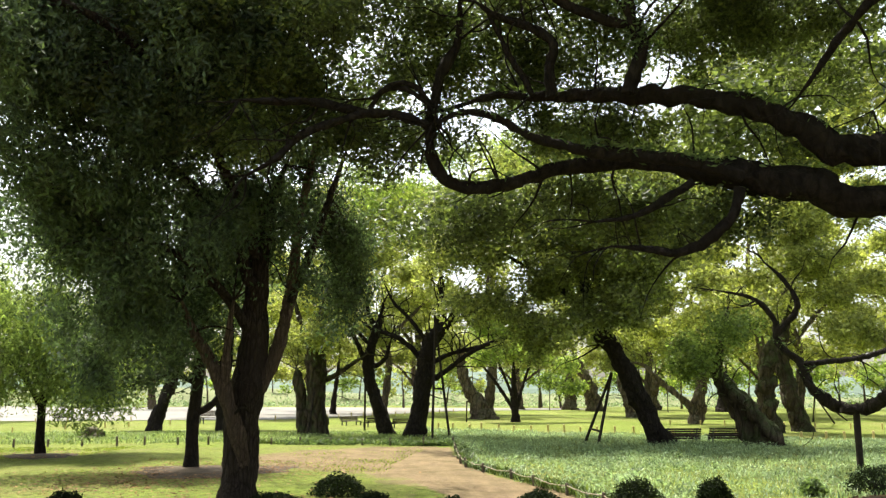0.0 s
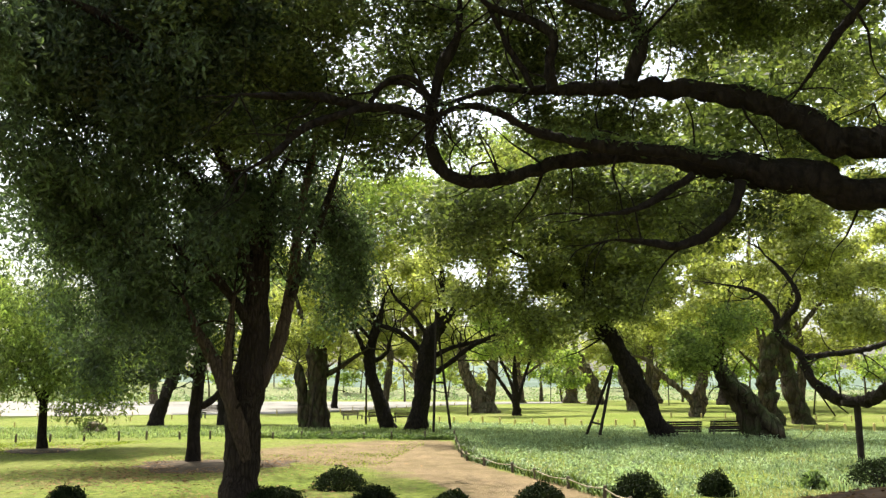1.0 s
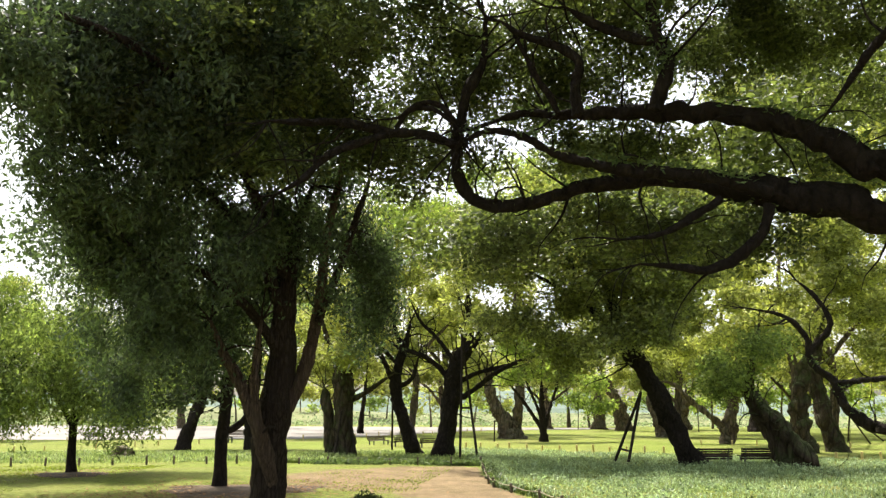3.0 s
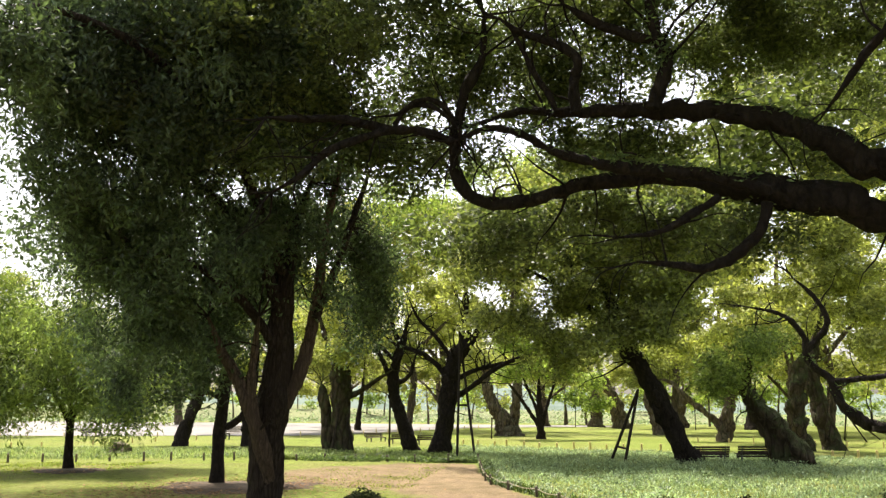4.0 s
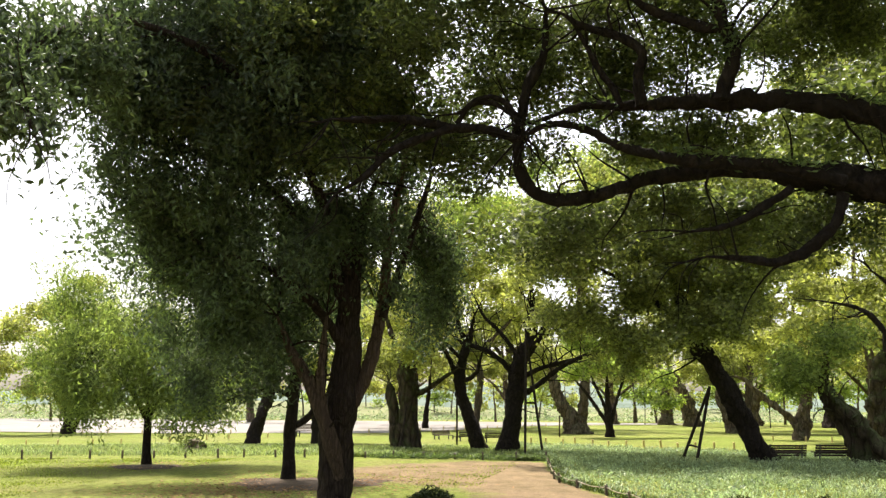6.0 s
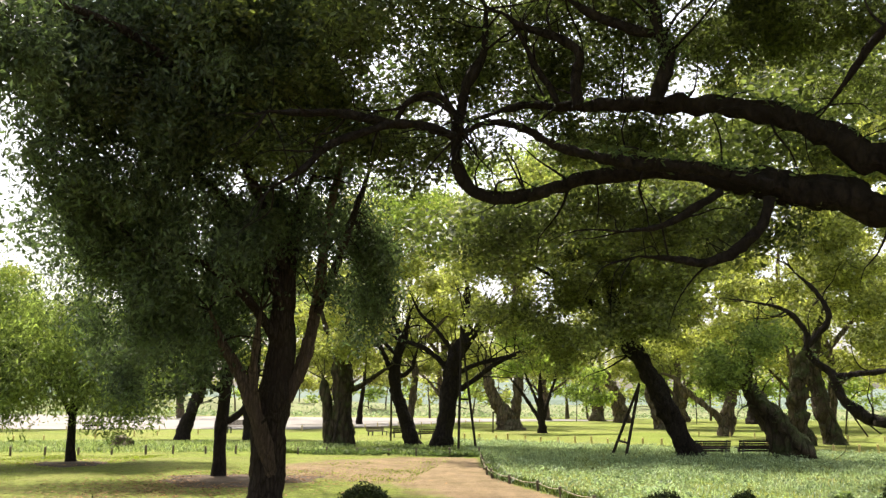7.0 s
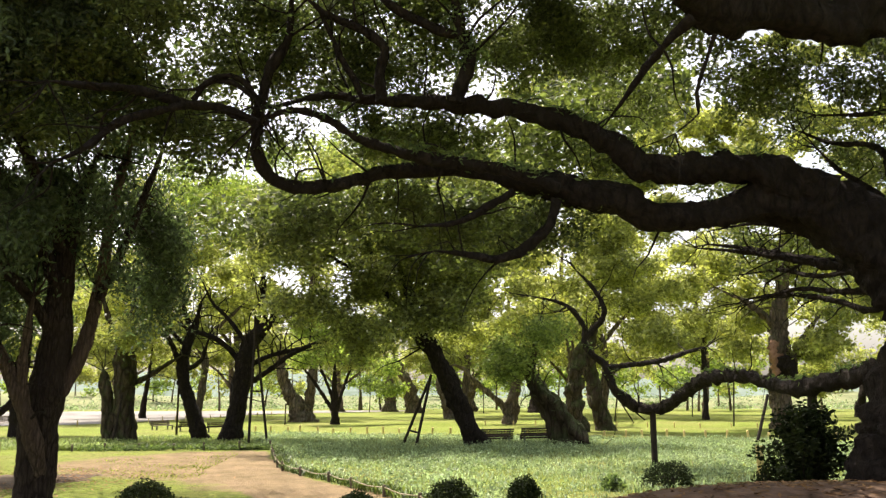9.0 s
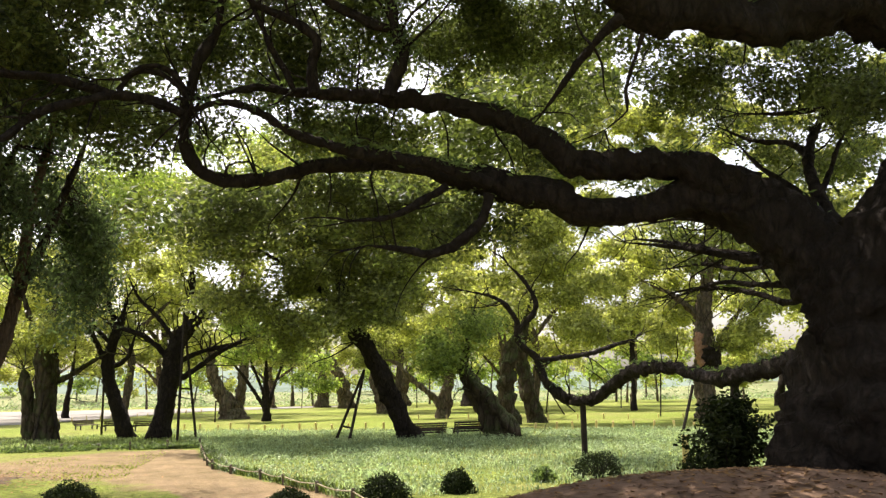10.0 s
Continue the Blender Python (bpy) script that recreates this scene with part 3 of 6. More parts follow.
# ---- the great tree over the camera's right ----
BIG = [
    [(9.96, 10.69, 0.24, 1.583), (9.98, 10.67, 0.61, 1.484), (10.01, 10.64, 1.27, 1.423), (10.06, 10.6, 2.12, 1.277), (10.17, 10.5, 2.88, 1.17), (10.23, 10.43, 3.66, 1.199), (10.42, 10.25, 4.44, 0.985), (10.73, 9.92, 5.27, 0.589), (11.19, 9.41, 6.22, 0.422), (11.53, 8.99, 7.26, 0.305)],
    [(9.87, 10.51, 3.14, 0.85), (9.39, 10.81, 4.09, 0.672), (8.8, 11.18, 4.82, 0.581), (8.11, 11.58, 5.2, 0.498), (7.43, 11.92, 5.11, 0.317), (6.75, 12.22, 4.95, 0.278), (6.06, 12.47, 5.03, 0.272), (5.52, 12.62, 5.29, 0.292), (4.97, 12.75, 5.39, 0.274), (4.33, 12.88, 5.55, 0.237), (3.68, 12.99, 5.71, 0.181), (2.75, 13.12, 5.78, 0.143), (1.84, 13.19, 5.69, 0.14), (1.13, 13.18, 5.45, 0.128), (0.52, 13.12, 5.34, 0.116), (0.01, 13.04, 5.49, 0.113), (-0.21, 12.95, 5.89, 0.103), (-0.19, 12.86, 6.49, 0.095), (-0.05, 12.77, 7.11, 0.095), (0.22, 12.68, 7.65, 0.087), (0.26, 12.59, 8.35, 0.071)],
    [(8.49, 11.15, 5.12, 0.373), (7.87, 11.43, 5.47, 0.322), (7.29, 11.65, 5.66, 0.275), (6.53, 11.93, 5.68, 0.263), (5.91, 12.11, 5.71, 0.247), (5.37, 12.21, 6.13, 0.212), (4.65, 12.35, 6.46, 0.185), (3.83, 12.49, 6.67, 0.167), (3.01, 12.58, 6.72, 0.156), (2.28, 12.59, 6.73, 0.119), (1.56, 12.56, 6.68, 0.083), (0.79, 12.5, 6.68, 0.064), (0.05, 12.39, 6.4, 0.054)],
    [(2.82, 12.18, 6.6, 0.117), (2.91, 12.16, 6.98, 0.117), (3.03, 12.13, 7.36, 0.109), (2.91, 12.15, 7.73, 0.1), (2.83, 12.17, 8.2, 0.092), (2.83, 12.17, 8.78, 0.067)],
    [(2.95, 12.14, 7.68, 0.075), (2.47, 12.18, 7.8, 0.083), (1.94, 12.21, 8.03, 0.082), (1.49, 12.2, 8.33, 0.064)],
    [(1.67, 12.28, 6.59, 0.098), (1.62, 12.25, 6.98, 0.089), (1.68, 12.2, 7.38, 0.081), (1.37, 12.2, 7.66, 0.072), (0.82, 12.21, 7.87, 0.063), (0.48, 12.18, 8.09, 0.046)],
    [(4.41, 12.02, 5.27, 0.111), (3.46, 12.23, 5.59, 0.102), (2.59, 12.36, 5.7, 0.118), (1.98, 12.38, 5.81, 0.091), (1.38, 12.38, 5.97, 0.073), (0.79, 12.34, 6.27, 0.063), (0.29, 12.27, 6.33, 0.054), (-0.18, 12.19, 6.09, 0.045)],
    [(-0.18, 12.29, 6.08, 0.076), (-0.64, 12.16, 6.23, 0.08), (-1.16, 12, 6.21, 0.07), (-1.63, 11.83, 6.01, 0.067), (-2.07, 11.64, 5.75, 0.058), (-2.35, 11.46, 5.37, 0.05), (-2.73, 11.26, 5.06, 0.035)],
    [(4.37, 12.03, 5.09, 0.086), (4.2, 12.01, 4.63, 0.085), (3.85, 12.04, 4.32, 0.085), (3.41, 12.09, 4.14, 0.076), (2.9, 12.14, 4.21, 0.05), (2.47, 12.15, 4.24, 0.033)],
    [(3.68, 12.05, 5.19, 0.068), (3.23, 12.04, 4.9, 0.067), (2.78, 12.01, 4.66, 0.049), (2.18, 12, 4.57, 0.032)],
    [(10.63, 9.14, 5.91, 0.477), (10.06, 9.04, 7.03, 0.477), (9.35, 9.09, 7.4, 0.44), (8.44, 9.28, 7.42, 0.421), (7.56, 9.39, 7.13, 0.381), (6.68, 9.44, 7.22, 0.325), (5.86, 9.4, 7.13, 0.307), (5.21, 9.21, 7.22, 0.258), (4.78, 8.89, 7.43, 0.209), (4.2, 8.64, 7.74, 0.151)],
    [(9.42, 11.17, 2.48, 0.295), (9.93, 12.56, 2.43, 0.185), (10.62, 14.55, 2.33, 0.182), (10.85, 15.61, 2.26, 0.206), (11.19, 16.95, 2.33, 0.162), (11.22, 18.35, 2.56, 0.168), (11.25, 20.07, 2.53, 0.183), (11.65, 22.12, 2.16, 0.185), (11.79, 23.85, 1.73, 0.19), (11.29, 24.53, 1.79, 0.186), (10.7, 24.79, 2.36, 0.161), (10.45, 24.9, 3.07, 0.125), (9.96, 25.1, 3.61, 0.108), (9.9, 25.12, 4.33, 0.09), (9.36, 25.33, 4.97, 0.072), (8.33, 25.68, 5.27, 0.036)],
    [(10.56, 24.85, 2.97, 0.107), (11.6, 25.21, 3.09, 0.091), (12.67, 25.53, 3.22, 0.093), (13.77, 25.81, 3.53, 0.075), (14.73, 26.14, 3.75, 0.057)],
    [(9.97, 25.09, 3.88, 0.108), (10.52, 24.87, 4.68, 0.089), (10.21, 25, 5.5, 0.072), (9.72, 25.19, 6.07, 0.054)],
    [(10.11, 11.5, 3.23, 0.169), (10.03, 12.16, 3.73, 0.099), (10.19, 12.61, 4.14, 0.084), (10.1, 13.25, 4.48, 0.078), (9.71, 14.09, 4.72, 0.073), (9.33, 14.87, 4.99, 0.055), (8.98, 15.61, 5.19, 0.034)],
    [(9.8, 11.76, 3.53, 0.069), (10.05, 12.43, 3.53, 0.064), (9.98, 13.34, 3.81, 0.059), (9.8, 14.3, 4.01, 0.053), (9.52, 15.29, 4.02, 0.034)],
    [(9.65, 11.89, 3.93, 0.062), (9.85, 12.88, 4.74, 0.057), (9.99, 13.89, 5.18, 0.051), (9.88, 15.06, 5.55, 0.033)],
    [(9.56, 11.96, 4.13, 0.053), (9.68, 13.21, 4.21, 0.049), (9.79, 14.43, 4.5, 0.043), (9.71, 15.76, 4.59, 0.023)],
    [(9.98, 11.21, 4.41, 0.116), (10.02, 11.51, 5.04, 0.086), (9.97, 11.88, 5.42, 0.071), (9.72, 12.41, 5.94, 0.046), (9.59, 12.82, 6.47, 0.029)],
    [(1.36, 12.32, 6.62, 0.048), (1.23, 12.31, 6.92, 0.056), (1.05, 12.3, 7.17, 0.056), (0.88, 12.29, 7.55, 0.047), (0.66, 12.28, 7.98, 0.031)],
    [(-0.19, 12.29, 6.47, 0.045), (-0.5, 12.21, 6.75, 0.044), (-0.81, 12.11, 6.7, 0.036), (-1.06, 12.02, 6.47, 0.028), (-1.38, 11.91, 6.39, 0.021)],
    [(-1.12, 12.04, 6.24, 0.056), (-1.68, 11.82, 6.28, 0.074), (-2.1, 11.6, 6.26, 0.064), (-2.45, 11.37, 6.17, 0.055), (-2.84, 11.13, 6.11, 0.035)],
    [(5.04, 8.87, 6.7, 0.072), (4.88, 9.19, 6.51, 0.061), (4.77, 9.47, 6.35, 0.055), (4.59, 9.78, 6.03, 0.043), (4.45, 10.06, 5.78, 0.029)],
    [(5.37, 8.91, 6.53, 0.033), (5.34, 9.05, 6.31, 0.027), (5.25, 9.22, 5.87, 0.027), (5.3, 9.3, 5.63, 0.021), (5.09, 9.53, 5.42, 0.014)],
    [(10.44, 10.23, 6.48, 0.069), (10.34, 10.64, 6.63, 0.056), (10.07, 11.2, 6.68, 0.05), (9.77, 11.76, 6.76, 0.044), (9.32, 12.4, 6.93, 0.028)],
    [(-1.12, 12.2, 6.36, 0.05), (-0.92, 12.2, 6.64, 0.048), (-0.57, 12.2, 6.67, 0.046), (-0.24, 12.2, 6.42, 0.05)],
    [(9.95, 11.0, 4.6, 0.14), (10.07, 11.6, 5.62, 0.11), (10.53, 12.0, 6.47, 0.085), (11.46, 12.2, 7.49, 0.06), (12.48, 12.4, 8.01, 0.03)],
    [(10.3, 11.8, 5.99, 0.07), (10.22, 12.3, 6.42, 0.06), (10.04, 13.0, 6.65, 0.045), (9.74, 13.6, 7.08, 0.02)],
    [(11.0, 12.1, 6.9, 0.06), (11.26, 12.4, 7.54, 0.05), (10.97, 12.6, 8.24, 0.04), (10.78, 12.8, 8.75, 0.02)],
    [(9.55, 11.5, 3.5, 0.12), (9.76, 12.2, 4.12, 0.1), (9.58, 13.2, 4.45, 0.08), (9.03, 14.2, 4.78, 0.055), (8.48, 15.2, 5.02, 0.025)],
    [(9.7, 12.1, 4.05, 0.08), (9.58, 13.0, 4.84, 0.065), (9.17, 14.0, 5.31, 0.045), (8.64, 15.0, 5.34, 0.02)],
    [(9.65, 11.6, 3.75, 0.08), (9.58, 12.6, 3.86, 0.06), (9.47, 13.6, 4.01, 0.045), (9.12, 14.6, 3.83, 0.02)],
    [(9.86, 11.32, 5.04, 0.059), (10.28, 11.4, 5.62, 0.051), (10.66, 11.49, 6.27, 0.034), (11.12, 11.53, 6.83, 0.026)],
]
BIG_CROWN = [(0.64, 15.49, 8.81, 3.25, 1.40, 1.14, 1.35), (4.77, 15.10, 9.35, 2.66, 1.40, 1.07, 1.15), (-1.64, 14.86, 7.66, 1.89, 1.20, 1.10, 0.90), (7.39, 15.49, 9.06, 2.04, 1.30, 1.03, 0.90), (2.82, 15.59, 7.24, 2.10, 1.10, 0.64, 1.30), (1.32, 15.29, 8.04, 1.87, 1.00, 0.50, 0.50), (5.06, 15.18, 8.48, 1.76, 1.00, 0.55, 0.50), (7.32, 10.27, 8.42, 2.31, 1.88, 0.85), (-2.05, 12.42, 8.22, 2.09, 1.88, 0.93, 0.8), (3.05, 12.74, 9.72, 4.38, 2.62, 1.05), (-4.25, 12.9, 7.14, 1.65, 1.88, 1.46), (2.02, 14.45, 5.17, 2.49, 0.9, 0.54), (4.16, 14, 4.97, 1.08, 0.9, 0.49), (-0.47, 14.58, 6.25, 1.33, 0.9, 0.59, 0.6), (6.47, 14.2, 6.53, 0.93, 0.75, 0.42), (8.52, 13.08, 7.66, 1.46, 1.12, 0.63, 1), (10.34, 11.69, 7.23, 1.14, 1.12, 0.84, 0.7), (10.77, 11.31, 7.64, 0.94, 1, 0.52, 0.7), (11.08, 13.04, 5.86, 0.87, 0.9, 0.69, 0.5), (9.91, 14.55, 4.98, 1.61, 0.9, 0.41, 0.3), (9.86, 10.24, 6.11, 0.61, 1.2, 1.05, 0.7), (10.86, 14.49, 4.19, 0.96, 0.75, 0.43, 0.3), (12.53, 13.5, 6.26, 0.87, 1.0, 0.74, 0.5), (11.21, 13.8, 7.16, 1.07, 1.0, 0.54, 0.6), (11.75, 12.8, 7.61, 1.05, 1.0, 0.7, 0.4), (10.47, 14.2, 7.81, 0.95, 0.8, 0.59, 0.4), (10.9, 16.0, 5.42, 1.56, 0.8, 0.65, 0.22), (9.94, 16.0, 6.63, 1.26, 0.8, 0.44, 0.3)]
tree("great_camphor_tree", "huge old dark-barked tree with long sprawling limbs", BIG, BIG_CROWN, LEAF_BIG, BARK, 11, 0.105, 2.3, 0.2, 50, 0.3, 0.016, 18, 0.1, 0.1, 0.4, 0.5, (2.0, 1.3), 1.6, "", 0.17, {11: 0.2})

# ---- the tree at the path's near side ----
NEAR = [
    [(-3.74, 15.95, 0.09, 0.474), (-3.74, 15.93, 0.44, 0.366), (-3.73, 15.91, 1.16, 0.333), (-3.69, 15.89, 1.78, 0.365), (-3.62, 15.89, 2.3, 0.365), (-3.55, 15.88, 2.94, 0.29), (-3.55, 15.86, 3.8, 0.258), (-3.51, 15.84, 4.68, 0.215), (-3.38, 15.85, 5.57, 0.161), (-3.07, 15.89, 6.49, 0.108)],
    [(-3.6, 15.86, 0.45, 0.09), (-3.66, 15.66, 1.1, 0.15), (-3.87, 15.44, 1.87, 0.15), (-4.08, 15.38, 2.4, 0.135), (-4.28, 15.34, 2.78, 0.115), (-4.53, 15.3, 3.19, 0.09), (-4.75, 15.2, 3.75, 0.06)],
    [(-3.79, 15.46, 1.62, 0.1), (-3.89, 15.38, 2.17, 0.1), (-3.92, 15.33, 2.68, 0.085), (-3.88, 15.3, 3.25, 0.07), (-3.83, 15.3, 3.77, 0.05)],
    [(-3.4, 15.82, 2.15, 0.139), (-3.15, 15.92, 2.78, 0.151), (-3, 16, 3.49, 0.13), (-2.89, 16.07, 4.37, 0.12), (-2.82, 16.13, 5.51, 0.098), (-2.59, 16.22, 6.81, 0.077), (-2.47, 16.29, 7.78, 0.044)],
    [(-2.9, 15.92, 3.8, 0.086), (-2.59, 16.24, 4.85, 0.088), (-2.31, 16.55, 5.94, 0.078), (-2.01, 16.86, 7.1, 0.057)],
    [(-3.51, 15.79, 3.79, 0.139), (-3.89, 15.27, 4.91, 0.114), (-4.5, 14.66, 5.75, 0.089), (-5.15, 13.99, 6.32, 0.066), (-5.88, 13.24, 6.41, 0.035)],
    [(-3.57, 15.78, 3.15, 0.107), (-4.06, 15.25, 3.95, 0.093), (-4.85, 14.6, 4.59, 0.069), (-5.72, 13.85, 4.77, 0.037)],
    [(-3.52, 15.59, 4.63, 0.116), (-3.99, 14.23, 6.26, 0.096), (-4.87, 12.47, 7.48, 0.075), (-5.66, 10.57, 7.47, 0.056), (-5.91, 9.27, 6.69, 0.042), (-5.82, 8.37, 5.73, 0.027), (-5.31, 7.99, 5.08, 0.01)],
]
NEAR_CROWN = [(-5.25, 12.97, 7.4, 1.91, 1.8, 1.41, 1.9), (-5.77, 13.29, 5.83, 1.59, 1.7, 1.26, 2.2), (-6.5, 13.94, 5.1, 0.62, 1.2, 1.0, 0.9), (-5.07, 14.63, 4.6, 1.67, 1.5, 0.94, 2.1), (-4.22, 15.93, 6.41, 1.08, 1.3, 1.55, 1.2), (-4.12, 16.68, 4.93, 1.13, 1, 1.15, 1.5), (-2.16, 17.85, 4.74, 0.51, 0.6, 1.21, 1.3), (-3.32, 14.61, 8.67, 1.49, 1.5, 1.11, 1.5), (-6.2, 11.93, 7.3, 0.95, 1.3, 1.0, 3.2), (-6.04, 14.8, 3.8, 0.98, 1.2, 0.48), (-6.67, 15.62, 3.35, 0.83, 1.2, 0.46, 0.8), (-7.0, 14.27, 4.25, 0.42, 0.9, 0.5, 0.8), (-4.84, 15.76, 3.58, 0.64, 0.9, 0.5), (-2.72, 17.27, 6.73, 0.7, 1, 1.17, 1.1), (-3.26, 14.83, 5.24, 0.9, 0.6, 1.22, 0.3), (-2.81, 15.32, 4.59, 0.62, 0.5, 0.94, 0.3), (-5.73, 8.19, 5.39, 0.3, 0.4, 0.28, 4), (-5.27, 8.02, 5.09, 0.18, 0.25, 0.16, 2.5), (-5.89, 9.28, 6.47, 0.6, 0.7, 0.48, 4), (-6.38, 8.21, 5.81, 0.5, 0.5, 0.45, 3.5), (-4.45, 13.89, 7.32, 1.13, 1.2, 1.18, 1.8), (-4.05, 13.38, 8.47, 1.27, 1.2, 0.75, 2), (-3.06, 15.68, 7.47, 0.96, 1.2, 1.29, 1.1), (-4.58, 15.73, 5.56, 1.17, 1.2, 0.99, 1.4), (-2.25, 17.2, 5.51, 0.5, 0.6, 0.7, 1.5), (-2.1, 17.6, 4.75, 0.42, 0.5, 0.85, 1.5), (-1.92, 17.8, 4.05, 0.26, 0.4, 0.36, 1.0), (-6.44, 15.5, 2.95, 1.01, 1.0, 0.56, 0.7), (-5.38, 15.2, 3.34, 0.97, 1.0, 0.65, 0.8), (-5.0, 15.8, 2.75, 0.67, 0.8, 0.44, 0.6)]
tree("evergreen_tree", "broad evergreen with a forked trunk and dense drooping foliage", NEAR, NEAR_CROWN, LEAF_DARK, BARK_BROWN, 12, 0.125, 2.5, 0.19, 44, 0.3, 0.014, 16, 0.11, 0.1, 0.9, 0.36, (1.2, 1.3), 1.3, "", 0.08, {}, {1: BARK_STEM_LIT, 2: BARK_STEM_LIT, 3: BARK_STEM_LIT})

# ---- leaves added above the two near trees to shade what lies below ----
def shade_crown(parent, blobs, leaf, seed, size, cover):
    rng = np.random.default_rng(seed)
    ls = crown_points(blobs, cover, size, 0.5, 20, rng)[1]
    g = Geo()
    add_leaves(g, ls, size, rng, 0.3)
    part("shade_crown", g, leaf, parent, smooth=False, kind="stuff").matrix_local = Matrix.Translation(-parent.location)


shade_crown(bpy.data.objects["evergreen_tree"], [(-4.5, 14.5, 10.6, 3.8, 3.6, 1.8), (-3.5, 12.5, 9.6, 3.0, 2.6, 1.2), (-6.5, 15, 9.4, 2.2, 2.6, 1.4), (-5.5, 19, 9.8, 3.5, 2.6, 1.6), (-4.2, 23, 9.6, 2.6, 1.6, 1.0), *[(p[0] - 1.8, p[1] + 3.6, 7.6, 1.9, 1.0, 0.6, 2.0) for p in ((-9.77, 20.51, 0), (-8.1, 21.34, 0), (-6.13, 21.07, 0))], *[(p[0] - 0.8, p[1] + 1.7, p[2] + 3.5, 2.2, 1.6, 0.8, 2.2) for p in ((-4, 12.35, 7.6), (-2.7, 12.7, 7.61), (-1.42, 12.9, 7.56))]], LEAF_DARK, 61, 0.21, 1.1)
shade_crown(bpy.data.objects["great_camphor_tree"], [(7, 13.5, 12.5, 5.5, 4.5, 2.2), (2.5, 13, 11.2, 4.0, 3.6, 1.5), (8, 9, 12, 4.5, 3.6, 1.8), (3, 8.5, 11, 3.6, 3.2, 1.4), (12, 13, 12.5, 4, 4, 2.2), (9, 3, 11, 4.5, 4, 1.6), *[(p[0] - 1.9, p[1] + 3.9, p[2] + 8.2, 1.9, 1.8, 0.8, 1.7) for p in ((11.1, 16.65, 2.32), (11.32, 19.45, 2.56), (11.67, 22.34, 2.07))], *[(p[0] - 2.2, p[1] + 4.55, 9.5, 2.4, 1.1, 0.7, 1.6) for p in ((2.67, 29.8, 0), (5.01, 29.19, 0), (7.48, 29.62, 0), (9.61, 29.49, 0), (11.91, 29.88, 0))]], LEAF_BIG, 62, 0.34, 2.0)


def ferns(parent, lines, seed):
    """Small fern tufts growing on top of the great limbs."""
    rng = np.random.default_rng(seed)
    g = Geo()
    for rows in lines:
        q = smooth_line(rows, 0.1)
        for _ in range(26):
            p = q[rng.integers(3, len(q) - 3)]
            at_ = p[:3] + rng.standard_normal((26, 3)) * (0.13, 0.13, 0.05) + (0, 0, p[3] * 0.95)
            add_leaves(g, at_, 0.12, rng, -0.3, 0.3)
    part("fern_growth", g, LEAF_MID, parent, smooth=False, kind="stuff").matrix_local = Matrix.Translation(-parent.location)


ferns(bpy.data.objects["great_camphor_tree"], BIG[1:4] + BIG[6:7] + BIG[10:12], 63)

# ---- lawn trees at the left ----
tree("young_tree", "slim dark-trunked tree with one forked limb", [
    [(-6.97, 23.99, -0.08, 0.274), (-6.97, 23.99, 0.43, 0.209), (-6.98, 23.99, 1.29, 0.193), (-6.91, 24.01, 2.24, 0.194), (-6.9, 24.01, 3.21, 0.178), (-6.86, 24.02, 4.52, 0.129), (-6.75, 24.05, 5.69, 0.081)],
    [(-6.84, 24.03, 1.58, 0.113), (-6.59, 24.18, 1.73, 0.114), (-6.34, 24.32, 2.06, 0.098), (-6.15, 24.45, 2.74, 0.082), (-6.09, 24.54, 3.73, 0.05)],
    [(-6.93, 24, 2.32, 0.081), (-7.2, 23.78, 2.52, 0.08), (-7.69, 23.49, 2.55, 0.063), (-8.29, 23.14, 2.38, 0.031)]],
    [(-7.86, 23.19, 3.17, 1.71, 1.8, 0.82), (-6.87, 24.02, 4.68, 1.94, 2, 1.51), (-8.44, 22.45, 3.74, 1.35, 1.6, 0.97), (-7.67, 22.40, 3.6, 0.94, 1.20, 0.60, 1.00)], LEAF_DARK, BARK, 13, 0.16, 1.4, 0.28, 26, 0.3, 0.014, 10, 0.2, 0.06)
